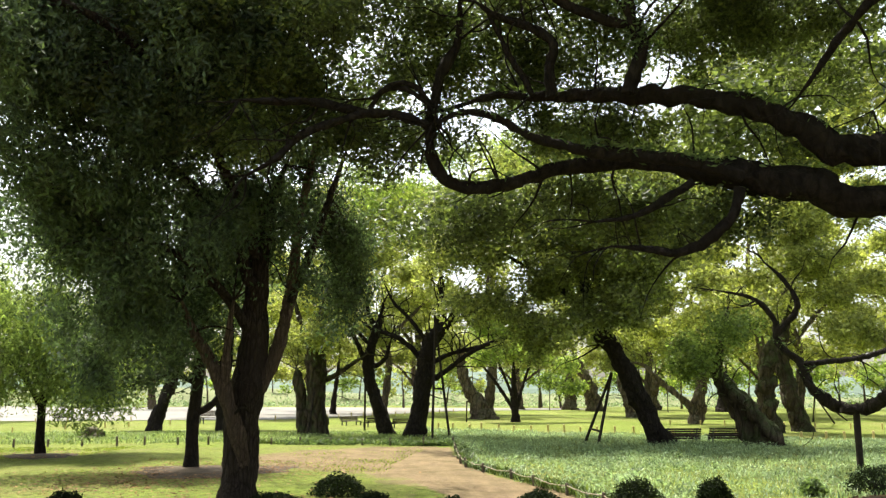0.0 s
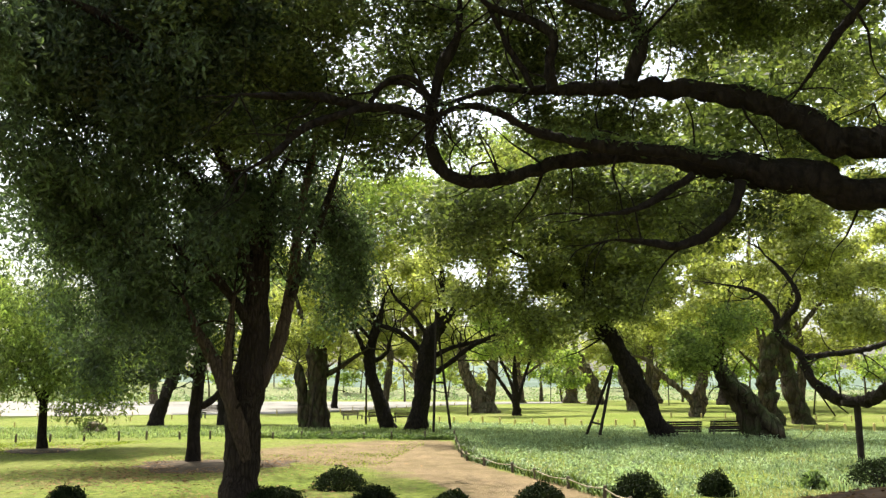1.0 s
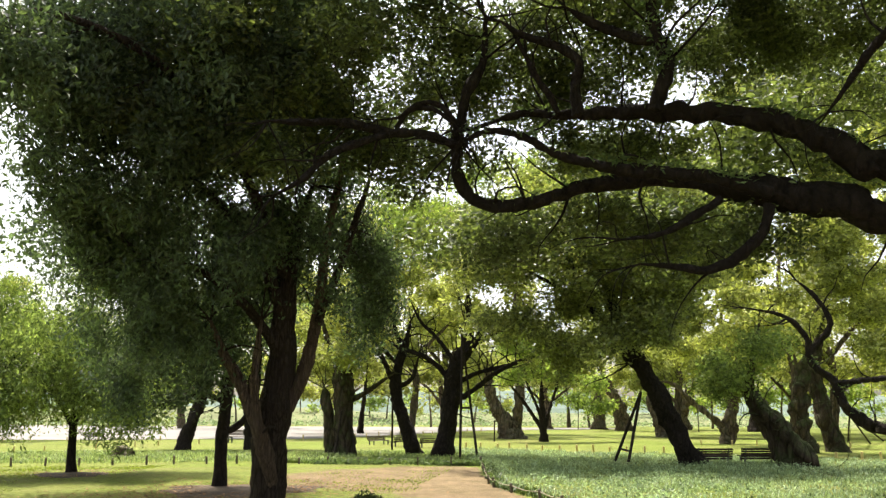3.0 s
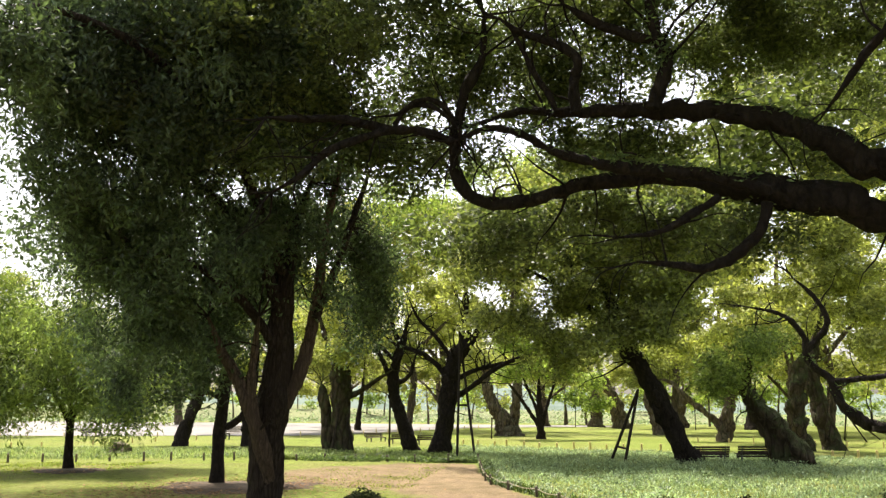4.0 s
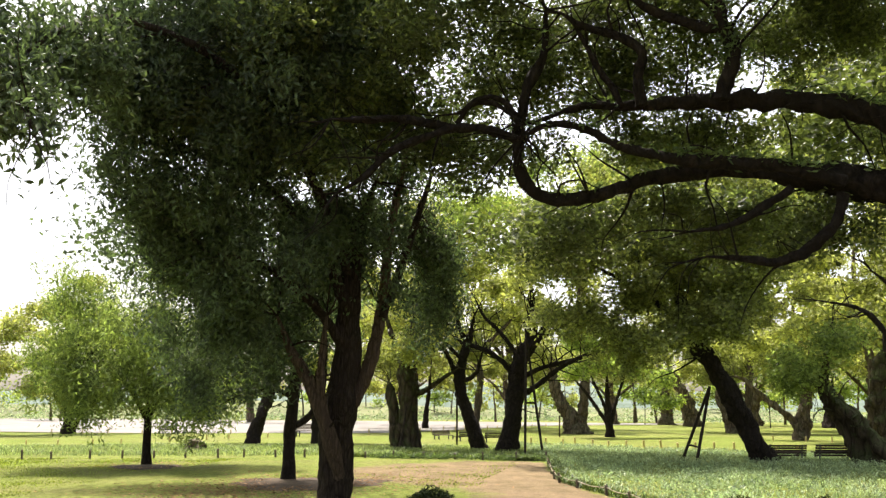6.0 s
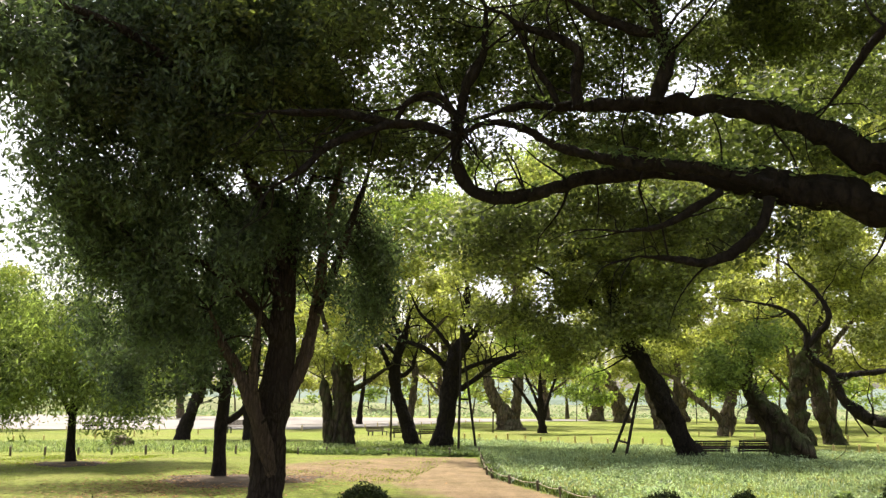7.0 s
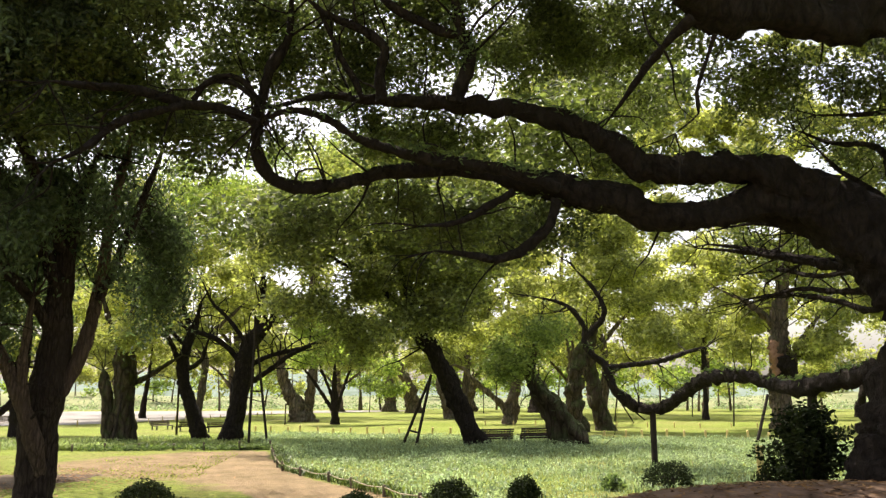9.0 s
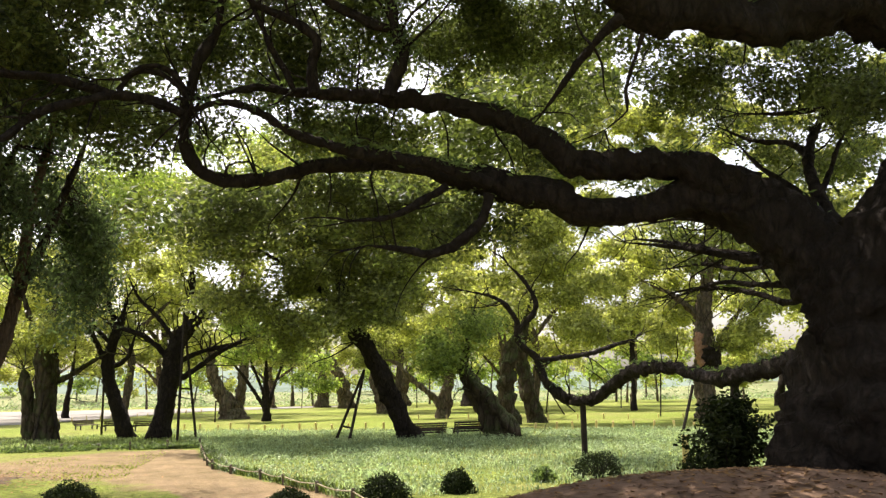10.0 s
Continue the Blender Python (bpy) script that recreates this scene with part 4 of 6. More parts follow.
tree("small_tree", "small round-crowned tree on a bare soil ring", [
    [(-13.5, 29, -0.03, 0.245), (-13.54, 28.98, 0.51, 0.17), (-13.55, 28.98, 1.27, 0.151), (-13.57, 28.97, 2.05, 0.132), (-13.57, 28.97, 3.23, 0.113), (-13.58, 28.96, 4.42, 0.076)],
    [(-13.57, 28.97, 1.56, 0.094), (-14.07, 28.55, 2.63, 0.074), (-14.86, 27.95, 3.57, 0.054), (-15.44, 27.44, 4.11, 0.035)],
    [(-13.56, 28.97, 1.66, 0.094), (-13.11, 29.36, 2.65, 0.077), (-12.42, 29.84, 3.47, 0.059), (-11.97, 30.2, 4.11, 0.04)],
    [(-13.56, 28.97, 2.25, 0.076), (-14, 28.95, 3.23, 0.057), (-14.57, 28.85, 4.42, 0.056), (-15.03, 28.8, 5.22, 0.037)]],
    [(-13.73, 28.89, 4.02, 2.45, 2.6, 1.93), (-15.2, 27.58, 3.3, 1.68, 2.2, 1.2), (-12.1, 29.61, 3.26, 1.76, 2.2, 1.72), (-13.67, 28.37, 2.95, 2.21, 2, 0.65), (-15.57, 29.09, 4.84, 1.5, 2, 1.33), (-11.14, 30.52, 4.34, 1.63, 2, 1.31), (-16.96, 28.3, 4.18, 1.43, 2.2, 1.55), (-12.99, 30.32, 5.69, 1.6, 2, 1.22), (-14.52, 29.62, 5.72, 1.93, 2, 1.22), (-13.05, 30.3, 6.76, 1.8, 2, 1.11), (-16.5, 29.15, 5.26, 1.49, 2, 1.12), (-10.75, 30.12, 5.76, 1.61, 2, 1.29), (-14.5, 28.07, 2.7, 1.36, 2, 0.6), (-12.49, 29.45, 2.9, 1.55, 2, 0.7), (-11.47, 30.39, 2.7, 1.21, 2, 0.6), (-15.82, 27.8, 2.6, 1.06, 2, 0.5), (-14.43, 27.50, 3.25, 1.56, 1.60, 1.15, 1.30), (-11.98, 27.50, 3.54, 1.61, 1.60, 1.11, 1.30), (-10.00, 27.50, 2.98, 1.28, 1.40, 0.98, 1.20), (-14.43, 27.30, 2.21, 1.24, 1.20, 0.58, 1.30), (-10.74, 27.30, 2.20, 1.48, 1.20, 0.59, 1.30)], LEAF_SOFT, BARK, 14, 0.19, 2.1, 0.34, 50, 0.3, 0.014, 9, 0.25, 0.05, 0.9, 0.28)

# ---- middle row ----
MID_TREES = [
    ("tall_tree", "tall tree with pruned orange-brown limb stubs", [
        [(33.28, 49.94, 0.28, 0.952), (33.25, 49.95, 1.58, 0.733), (33.23, 49.97, 3.46, 0.697), (33.27, 49.94, 5.55, 0.661), (33.5, 49.79, 7.65, 0.513), (33.83, 49.56, 11.14, 0.366), (34.19, 49.32, 15.08, 0.256)],
        [(33.46, 49.81, 3.83, 0.512), (34.1, 49.38, 4.57, 0.472), (34.61, 49.02, 5.87, 0.361), (35.58, 48.33, 7.54, 0.214)],
        [(33.29, 49.93, 6.5, 0.331), (31.7, 50.36, 8.06, 0.259), (29.58, 51.06, 9.27, 0.187)]],
        [(31.4, 51.14, 9.71, 4.89, 4, 2.82), (35.8, 48.16, 6.39, 3.9, 4, 2.42), (33.82, 49.57, 13.91, 5.87, 5, 4.43), (29.48, 52.27, 19.24, 5.76, 4.5, 4.43, 1.5), (37.85, 46.57, 17.8, 4.86, 5, 4.83), (33.86, 49.54, 20.83, 5.89, 5, 4.43), (39.37, 45.29, 11.78, 3.69, 4, 3.62), (41.64, 45.95, 6.65, 3.38, 4, 3.33), (29.59, 52.2, 5.86, 3.44, 3.5, 1.61), (36.79, 47.41, 24.5, 6.03, 5, 4.03), (41.22, 43.62, 21.49, 3.92, 4, 4.43), (30.2, 52, 21, 3.5, 3, 2.6, 2.0), (27, 53, 17.5, 3, 3, 2.4, 1.5), (36.5, 50, 10.5, 4, 3, 3, 1.5), (39, 48, 8.5, 3.5, 3, 2.2, 1.3), (38.83, 55.00, 7.95, 2.71, 3.00, 2.71, 1.60), (34.41, 56.00, 9.06, 3.09, 3.00, 2.21, 1.30)], LEAF_BRIGHT, BARK_PALE),
    ("sidelong_tree", "slim tree standing in open sun", [
        [(38.88, 69.92, 0.16, 0.34), (38.95, 69.92, 1.48, 0.21), (38.9, 69.88, 4.03, 0.2), (39.05, 69.83, 7.13, 0.255), (39.34, 69.67, 9.74, 0.153)]],
        [(38.62, 70.07, 8.72, 4.1, 4, 2.68), (41.57, 68.36, 7.6, 3.01, 3, 1.3), (35.76, 71.57, 7.4, 3.64, 3, 1.3)], LEAF_BRIGHT, BARK),
    ("wayside_tree", "pale sunlit tree by the road", [
        [(-35.13, 61.69, -0.16, 0.625), (-35.11, 61.7, 0.92, 0.43), (-35.32, 61.58, 2.38, 0.351), (-35.64, 61.4, 4.48, 0.234)],
        [(-34.91, 61.81, 0.09, 0.314), (-34.41, 62.1, 1.55, 0.237), (-34.01, 62.31, 3.24, 0.159)]],
        [(-36.03, 61.17, 5.31, 3.49, 4, 2.86), (-38.06, 61.11, 3.62, 3.06, 4, 2.42), (-33.41, 62.64, 7.13, 2.42, 3.5, 2.38), (-35.24, 61.63, 8.35, 1.97, 3, 1.91), (-40.67, 58.19, 4.74, 3.21, 4, 2.86), (-43.05, 56.45, 3.08, 3.04, 4, 2.86), (-35.02, 61.75, 10.11, 3.56, 4, 2.14), (-37.53, 60.26, 7.79, 3.03, 4, 2.38), (-32.08, 63.33, 8.96, 3.29, 4, 2.38)], LEAF_BRIGHT, BARK),
    ("dark_tree", "dark leaning trunk among the lawn trees", [
        [(-16.4, 48.7, -0.19, 0.552), (-16.28, 48.74, 0.45, 0.423), (-15.94, 48.85, 1.58, 0.392), (-15.56, 48.97, 2.72, 0.361), (-15.23, 49.07, 4.37, 0.263), (-15, 49.14, 6.37, 0.165)]],
        [(-15.18, 48.67, 6, 2.94, 3.5, 2.05), (-17.9, 48.81, 4.68, 2.28, 3, 1.57), (-12.28, 50.51, 7.52, 2.73, 3.5, 2.44)], LEAF_MID, BARK),
    ("shaded_tree", "dark straight trunk among the lawn trees", [
        [(-12.5, 48.91, -0.16, 0.461), (-12.59, 48.89, 0.64, 0.329), (-12.7, 48.86, 2.08, 0.296), (-12.61, 48.88, 4.03, 0.231), (-12.54, 48.9, 6.35, 0.132)]],
        [(-11.72, 48.59, 4.68, 1.97, 3, 1.34), (-10.04, 49.98, 6.1, 2.03, 3, 1.71)], LEAF_BRIGHT, BARK),
    ("thin_tree", "thin tree near the road", [
        [(-11.29, 88.26, -0.21, 0.417), (-11.2, 88.27, 1.28, 0.298), (-10.99, 88.3, 3.3, 0.239), (-10.73, 88.33, 6.21, 0.179)]],
        [(-11.03, 88.29, 6.21, 4.17, 4, 2.69), (-6.9, 88.71, 5.65, 3.58, 4, 2.09), (-15.85, 88.57, 5.63, 4.19, 4, 2.42)], LEAF_BRIGHT, BARK),
    ("roadside_trunk", "thick pruned trunk near the road", [
        [(17.86, 118.63, -0.06, 1.29), (17.76, 118.65, 1.22, 0.911), (17.55, 118.68, 3.49, 0.836), (17.77, 118.65, 5.39, 0.608)]],
        [(17.97, 118.62, 6.92, 4.56, 4, 2.42), (13.28, 117.22, 8.38, 5.32, 4, 2.77)], LEAF_BRIGHT, BARK_PALE),
    ("tilted_trunk", "tilted thick trunk near the road", [
        [(19.23, 108.27, -0.19, 1.235), (19.08, 108.3, 0.97, 0.961), (18.7, 108.37, 3.04, 0.895), (17.78, 108.52, 5.12, 0.622), (16.53, 108.72, 7.93, 0.348)]],
        [(17.92, 108.5, 8.63, 6.22, 5, 2.95), (23.21, 107.49, 7.87, 4.71, 5, 2.58)], LEAF_BRIGHT, BARK_PALE),
    ("hidden_trunk", "thick trunk standing behind a slanting tree", [
        [(17.81, 78.99, -0.18, 0.982), (17.48, 79.06, 0.8, 0.739), (16.92, 79.18, 2.8, 0.644), (16.53, 79.26, 4.82, 0.398)]],
        [(16.6, 79.25, 6.36, 3.48, 4, 2.17), (19.54, 78.57, 7.85, 3.88, 4, 2.45)], LEAF_BRIGHT, BARK_PALE),
    ("knobbly_trunk", "knobbly pale trunk in the far lawn", [
        [(28.32, 114.52, -0.11, 0.987), (28.33, 114.51, 1.33, 0.635), (28.52, 114.47, 3.5, 0.705), (28.77, 114.41, 5.68, 0.423)]],
        [(28.98, 114.35, 7.15, 4.22, 4, 2.38), (34.99, 112.66, 8.17, 5.41, 4, 2.77)], LEAF_BRIGHT, BARK_PALE),
    ("far_oak", "thick trunk in the far lawn", [
        [(35.21, 106.29, -0.21, 1.384), (35.18, 106.3, 1.11, 1.07), (35.09, 106.32, 3.44, 0.883), (35.48, 106.19, 5.79, 0.504)]],
        [(36.21, 105.95, 7.81, 5.64, 5, 3.01), (41.35, 104.05, 7.72, 5.38, 5, 3.38)], LEAF_BRIGHT, BARK),
    ("sprawling_tree", "low tree beside the far road", [
        [(58.57, 74.81, -0.23, 0.768), (58.55, 74.83, 0.92, 0.549), (58.88, 74.57, 2.93, 0.383), (59.18, 74.33, 5.24, 0.219)]],
        [(59.49, 74.08, 4.65, 4.9, 5, 2.55), (62.7, 71.38, 3.98, 4.71, 5, 2.55), (55.95, 76.79, 4.17, 3.39, 4, 1.91)], LEAF_BRIGHT, BARK),
    ("mossy_stout_tree", "stout hollow trunk wrapped in ivy", [
        [(-6.42, 44.01, -0.17, 0.774), (-6.46, 44.01, 0.4, 0.625), (-6.52, 44, 2.11, 0.55), (-6.57, 43.99, 3.56, 0.565), (-6.56, 43.99, 4.44, 0.476), (-6.43, 44.01, 5.62, 0.327), (-6.3, 44.03, 6.81, 0.208)],
        [(-7.07, 44.02, -0.23, 0.595), (-7.14, 44, 0.39, 0.476), (-7.25, 43.99, 1.82, 0.446), (-7.47, 43.95, 2.83, 0.386), (-7.57, 43.93, 3.5, 0.238)],
        [(-6.38, 44.02, 2.69, 0.238), (-5.66, 44.12, 2.98, 0.209), (-4.79, 44.22, 3.57, 0.179), (-3.91, 44.3, 4.16, 0.119)],
        [(-6.94, 43.93, 4.43, 0.267), (-7.42, 43.6, 5.88, 0.207), (-7.85, 43.27, 7.63, 0.117)]],
        [(-6.65, 43.47, 5.58, 1.76, 2.5, 1.18), (-6.5, 43.3, 5.1, 1.4, 1.6, 0.6, 1.4), (-5.6, 43.3, 4.3, 0.35, 0.4, 0.4, 0.4), (-5.96, 44.58, 9.32, 2.71, 3, 2.72), (-8.3, 44.21, 6.84, 1.79, 2.5, 1.81), (-5.51, 45.65, 12.69, 3.39, 3, 2.78)], LEAF_BRIGHT, BARK_MOSS),
    ("leaning_tree", "crooked slim tree leaning over the lawn", [
        [(-2.84, 44.79, -0.17, 0.542), (-3.04, 44.77, 0.54, 0.422), (-3.49, 44.74, 1.84, 0.361), (-3.88, 44.71, 3, 0.331), (-3.86, 44.71, 4.18, 0.301), (-3.5, 44.74, 5.38, 0.241), (-3.15, 44.77, 6.88, 0.151)],
        [(-3.91, 44.71, 3.59, 0.211), (-4.53, 44.51, 4.76, 0.18), (-5.03, 44.33, 5.94, 0.15), (-5.42, 44.15, 7.42, 0.089)],
        [(-3.65, 44.73, 4.48, 0.181), (-4.43, 44.96, 5.24, 0.152), (-5.07, 45.19, 5.86, 0.092)],
        [(-3.91, 44.71, 3.53, 0.211), (-3.43, 44.67, 3.59, 0.18), (-2.98, 44.63, 3.97, 0.15), (-2.83, 44.56, 4.47, 0.12), (-2.65, 44.5, 5.21, 0.06)],
        [(-3.5, 44.74, 5.32, 0.211), (-3.81, 44.81, 6.04, 0.181), (-4.07, 44.89, 6.9, 0.121), (-3.84, 45.01, 8.14, 0.061)]],
        [(-3.53, 44.84, 9.03, 2.11, 3, 2.11), (-5.21, 43.67, 7.37, 1.47, 2.5, 1.48), (-3.62, 45.83, 12.06, 2.78, 3, 2.16)], LEAF_BRIGHT, BARK),
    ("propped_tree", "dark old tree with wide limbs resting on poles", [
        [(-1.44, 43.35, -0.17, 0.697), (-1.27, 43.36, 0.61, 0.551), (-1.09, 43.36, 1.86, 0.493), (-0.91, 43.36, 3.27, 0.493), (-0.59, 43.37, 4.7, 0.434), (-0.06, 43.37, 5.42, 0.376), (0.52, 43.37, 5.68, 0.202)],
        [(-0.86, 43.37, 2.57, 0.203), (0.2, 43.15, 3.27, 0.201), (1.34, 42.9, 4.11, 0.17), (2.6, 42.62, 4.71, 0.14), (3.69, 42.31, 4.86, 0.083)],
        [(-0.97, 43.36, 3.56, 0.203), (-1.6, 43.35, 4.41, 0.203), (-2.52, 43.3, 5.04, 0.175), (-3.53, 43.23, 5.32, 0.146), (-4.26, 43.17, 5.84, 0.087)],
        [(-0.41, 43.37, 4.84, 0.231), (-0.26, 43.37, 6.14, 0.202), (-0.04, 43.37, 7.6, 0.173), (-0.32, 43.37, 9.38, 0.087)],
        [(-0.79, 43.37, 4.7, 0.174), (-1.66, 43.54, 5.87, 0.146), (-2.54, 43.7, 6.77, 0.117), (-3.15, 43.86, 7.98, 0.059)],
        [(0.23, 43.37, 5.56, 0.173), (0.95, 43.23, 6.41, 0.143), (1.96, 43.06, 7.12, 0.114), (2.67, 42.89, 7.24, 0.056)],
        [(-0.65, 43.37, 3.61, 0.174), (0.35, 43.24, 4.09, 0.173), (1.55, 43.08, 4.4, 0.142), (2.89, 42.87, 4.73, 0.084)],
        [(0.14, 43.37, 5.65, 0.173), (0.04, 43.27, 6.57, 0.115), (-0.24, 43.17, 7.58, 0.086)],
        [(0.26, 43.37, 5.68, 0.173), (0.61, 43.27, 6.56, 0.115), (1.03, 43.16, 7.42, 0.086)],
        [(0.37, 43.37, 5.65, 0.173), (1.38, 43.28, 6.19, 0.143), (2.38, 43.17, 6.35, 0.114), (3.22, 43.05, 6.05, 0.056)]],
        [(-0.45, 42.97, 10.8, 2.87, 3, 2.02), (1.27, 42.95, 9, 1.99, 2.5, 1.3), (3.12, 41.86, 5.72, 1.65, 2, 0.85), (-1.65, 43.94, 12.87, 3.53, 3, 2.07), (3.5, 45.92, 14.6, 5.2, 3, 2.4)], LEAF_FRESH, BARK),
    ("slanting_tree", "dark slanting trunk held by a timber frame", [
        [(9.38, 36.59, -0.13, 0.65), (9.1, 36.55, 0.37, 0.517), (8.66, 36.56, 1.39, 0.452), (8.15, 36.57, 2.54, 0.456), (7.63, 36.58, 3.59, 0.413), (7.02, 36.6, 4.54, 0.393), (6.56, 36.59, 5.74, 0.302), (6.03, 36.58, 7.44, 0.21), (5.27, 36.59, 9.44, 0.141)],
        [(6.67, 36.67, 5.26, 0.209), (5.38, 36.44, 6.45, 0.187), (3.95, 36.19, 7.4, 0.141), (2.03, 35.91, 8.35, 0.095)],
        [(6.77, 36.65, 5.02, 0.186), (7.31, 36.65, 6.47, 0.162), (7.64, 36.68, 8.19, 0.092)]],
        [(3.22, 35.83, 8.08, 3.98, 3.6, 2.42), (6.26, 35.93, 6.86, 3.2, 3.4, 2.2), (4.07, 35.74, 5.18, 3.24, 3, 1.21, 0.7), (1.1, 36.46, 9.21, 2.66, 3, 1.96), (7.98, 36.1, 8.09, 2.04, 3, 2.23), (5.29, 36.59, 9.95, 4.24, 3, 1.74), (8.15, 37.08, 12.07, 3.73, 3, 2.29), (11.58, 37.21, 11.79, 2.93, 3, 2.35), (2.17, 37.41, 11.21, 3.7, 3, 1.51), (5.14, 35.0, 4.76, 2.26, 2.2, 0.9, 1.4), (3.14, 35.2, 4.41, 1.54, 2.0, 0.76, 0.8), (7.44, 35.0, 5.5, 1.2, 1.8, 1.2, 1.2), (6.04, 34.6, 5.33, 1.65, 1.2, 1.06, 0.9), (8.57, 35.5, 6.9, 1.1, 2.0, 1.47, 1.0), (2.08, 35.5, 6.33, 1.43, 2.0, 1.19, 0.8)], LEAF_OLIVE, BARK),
    ("gnarled_tree", "gnarled thick trunk covered in moss", [
        [(13.46, 36.03, -0.14, 0.874), (13.34, 36.25, 0.42, 0.672), (13.05, 36.54, 1.04, 0.554), (12.72, 36.83, 1.71, 0.52), (12.39, 37.12, 2.45, 0.44), (12.11, 37.39, 3.04, 0.334), (11.79, 37.66, 4, 0.203)],
        [(12.81, 36.06, 1.81, 0.338), (13.26, 35.79, 1.06, 0.394), (13.64, 35.54, 0.53, 0.408), (14.01, 35.28, 0.01, 0.342)],
        [(12.25, 36.99, 1.98, 0.307), (12, 37.07, 2.91, 0.243), (12.18, 37.01, 4.09, 0.176), (12.48, 36.91, 5.51, 0.11)]],
        [(11.29, 36.46, 3.83, 1.31, 2, 1.08, 1.5), (10.64, 36.65, 3.48, 0.89, 1.6, 0.77, 1.4), (12.07, 36.63, 4.31, 1.09, 2, 1.04, 1.2), (11.7, 35.8, 4.7, 1.9, 1.5, 0.6, 1.0), (10.49, 36.0, 3.7, 1.0, 1.2, 0.5, 0.8)], LEAF_SOFT, BARK_MOSS),
    ("twin_gnarled_tree", "knotted twin trunks with broken bark", [
        [(20.91, 49.79, -0.23, 0.787), (20.79, 49.84, 0.35, 0.608), (20.59, 49.92, 1.23, 0.502), (20.38, 50.01, 2.1, 0.61), (20.22, 50.08, 3.16, 0.467), (20.05, 50.14, 4.4, 0.431), (20.32, 50.03, 6.01, 0.323), (20.88, 49.8, 8.17, 0.215)],
        [(18.9, 48.45, -0.44, 0.831), (18.7, 48.52, 0.43, 0.693), (18.47, 48.61, 1.58, 0.694), (18.51, 48.6, 2.97, 0.763), (18.7, 48.52, 4.33, 0.624), (18.99, 48.41, 5.53, 0.416)]],
        [(17.98, 46.66, 9.45, 4.67, 4, 2.68), (22.11, 47.07, 6.49, 3.41, 3.5, 2.09), (22.01, 48.22, 10.16, 4.19, 4, 3.2), (15.66, 44.32, 6.49, 2.52, 3, 1.58), (19.57, 50.33, 16.43, 5.4, 4, 3.99), (24.02, 49.48, 15.72, 5.04, 4, 4.06), (19.68, 52.43, 22.23, 5.61, 4, 3.38), (13.89, 52.18, 15.4, 3.98, 4, 3.26), (18.39, 50, 11.1, 2.6, 3, 2.0), (26.5, 52, 13.1, 3.2, 3, 2.15), (21.06, 50, 13.3, 2.7, 3, 1.6)], LEAF_BRIGHT, BARK_MOSS),
    ("forked_tree", "old forked trunk in the sun", [
        [(3.5, 73.49, -0.14, 1.259), (3.33, 73.5, 0.56, 0.921), (2.73, 73.52, 1.73, 0.632), (1.94, 73.55, 3.15, 0.536), (1.59, 73.56, 5.55, 0.39), (1.53, 73.56, 7.97, 0.244)],
        [(3.61, 73.48, 0.8, 0.581), (4.02, 73.46, 2.21, 0.483), (4.2, 73.45, 4.11, 0.387), (4.59, 73.43, 6.51, 0.193)]],
        [(2.12, 73.94, 8, 4.41, 4, 2.98), (5, 73.8, 6.53, 3.39, 4, 1.99)], LEAF_BRIGHT, BARK_PALE),
    ("fan_stemmed_tree", "many-stemmed tree spreading like a fan", [
        [(5.56, 65.54, -0.13, 0.428), (5.57, 65.53, 0.46, 0.342), (5.55, 65.54, 1.16, 0.3), (5.47, 65.54, 3.05, 0.214), (5.49, 65.54, 5.18, 0.129)],
        [(5.54, 65.54, 0.75, 0.214), (4.77, 65.6, 2, 0.215), (3.75, 65.67, 3.47, 0.173), (2.49, 65.73, 4.97, 0.087)],
        [(5.59, 65.53, 0.96, 0.214), (5.2, 65.57, 2.42, 0.172), (4.4, 65.62, 4.33, 0.129), (4.01, 65.65, 5.61, 0.086)],
        [(5.67, 65.53, 0.96, 0.214), (6.13, 65.48, 2.64, 0.171), (6.73, 65.43, 4.33, 0.128), (7.39, 65.35, 5.6, 0.085)]],
        [(6.14, 65.69, 5.19, 3.85, 4, 1.99), (8.59, 65.41, 3.49, 2.11, 3, 1.55), (3.61, 65.87, 6.49, 2.6, 3, 1.77)], LEAF_FRESH, BARK),
    ("bowed_tree", "tree with one low bowed limb", [
        [(18.58, 63.09, -0.16, 0.684), (18.77, 63.03, 0.71, 0.531), (19.01, 62.96, 2.29, 0.492), (19.22, 62.9, 3.88, 0.378), (19.55, 62.79, 6.29, 0.226)],
        [(18.56, 63.09, 0.71, 0.38), (18, 63.26, 1.57, 0.345), (16.95, 63.55, 2.48, 0.311), (15.88, 63.82, 3.49, 0.275), (15.17, 64, 4.3, 0.198), (13.82, 64.3, 4.52, 0.121)]],
        [(17.56, 62.55, 7.08, 4.57, 4, 3.05), (20.83, 62.59, 8.7, 3.73, 4, 3.54), (18.0, 61.5, 12.0, 3.6, 3, 2.4), (15.9, 61.5, 14.6, 3.2, 3, 2.2)], LEAF_BRIGHT, BARK_PALE),
]
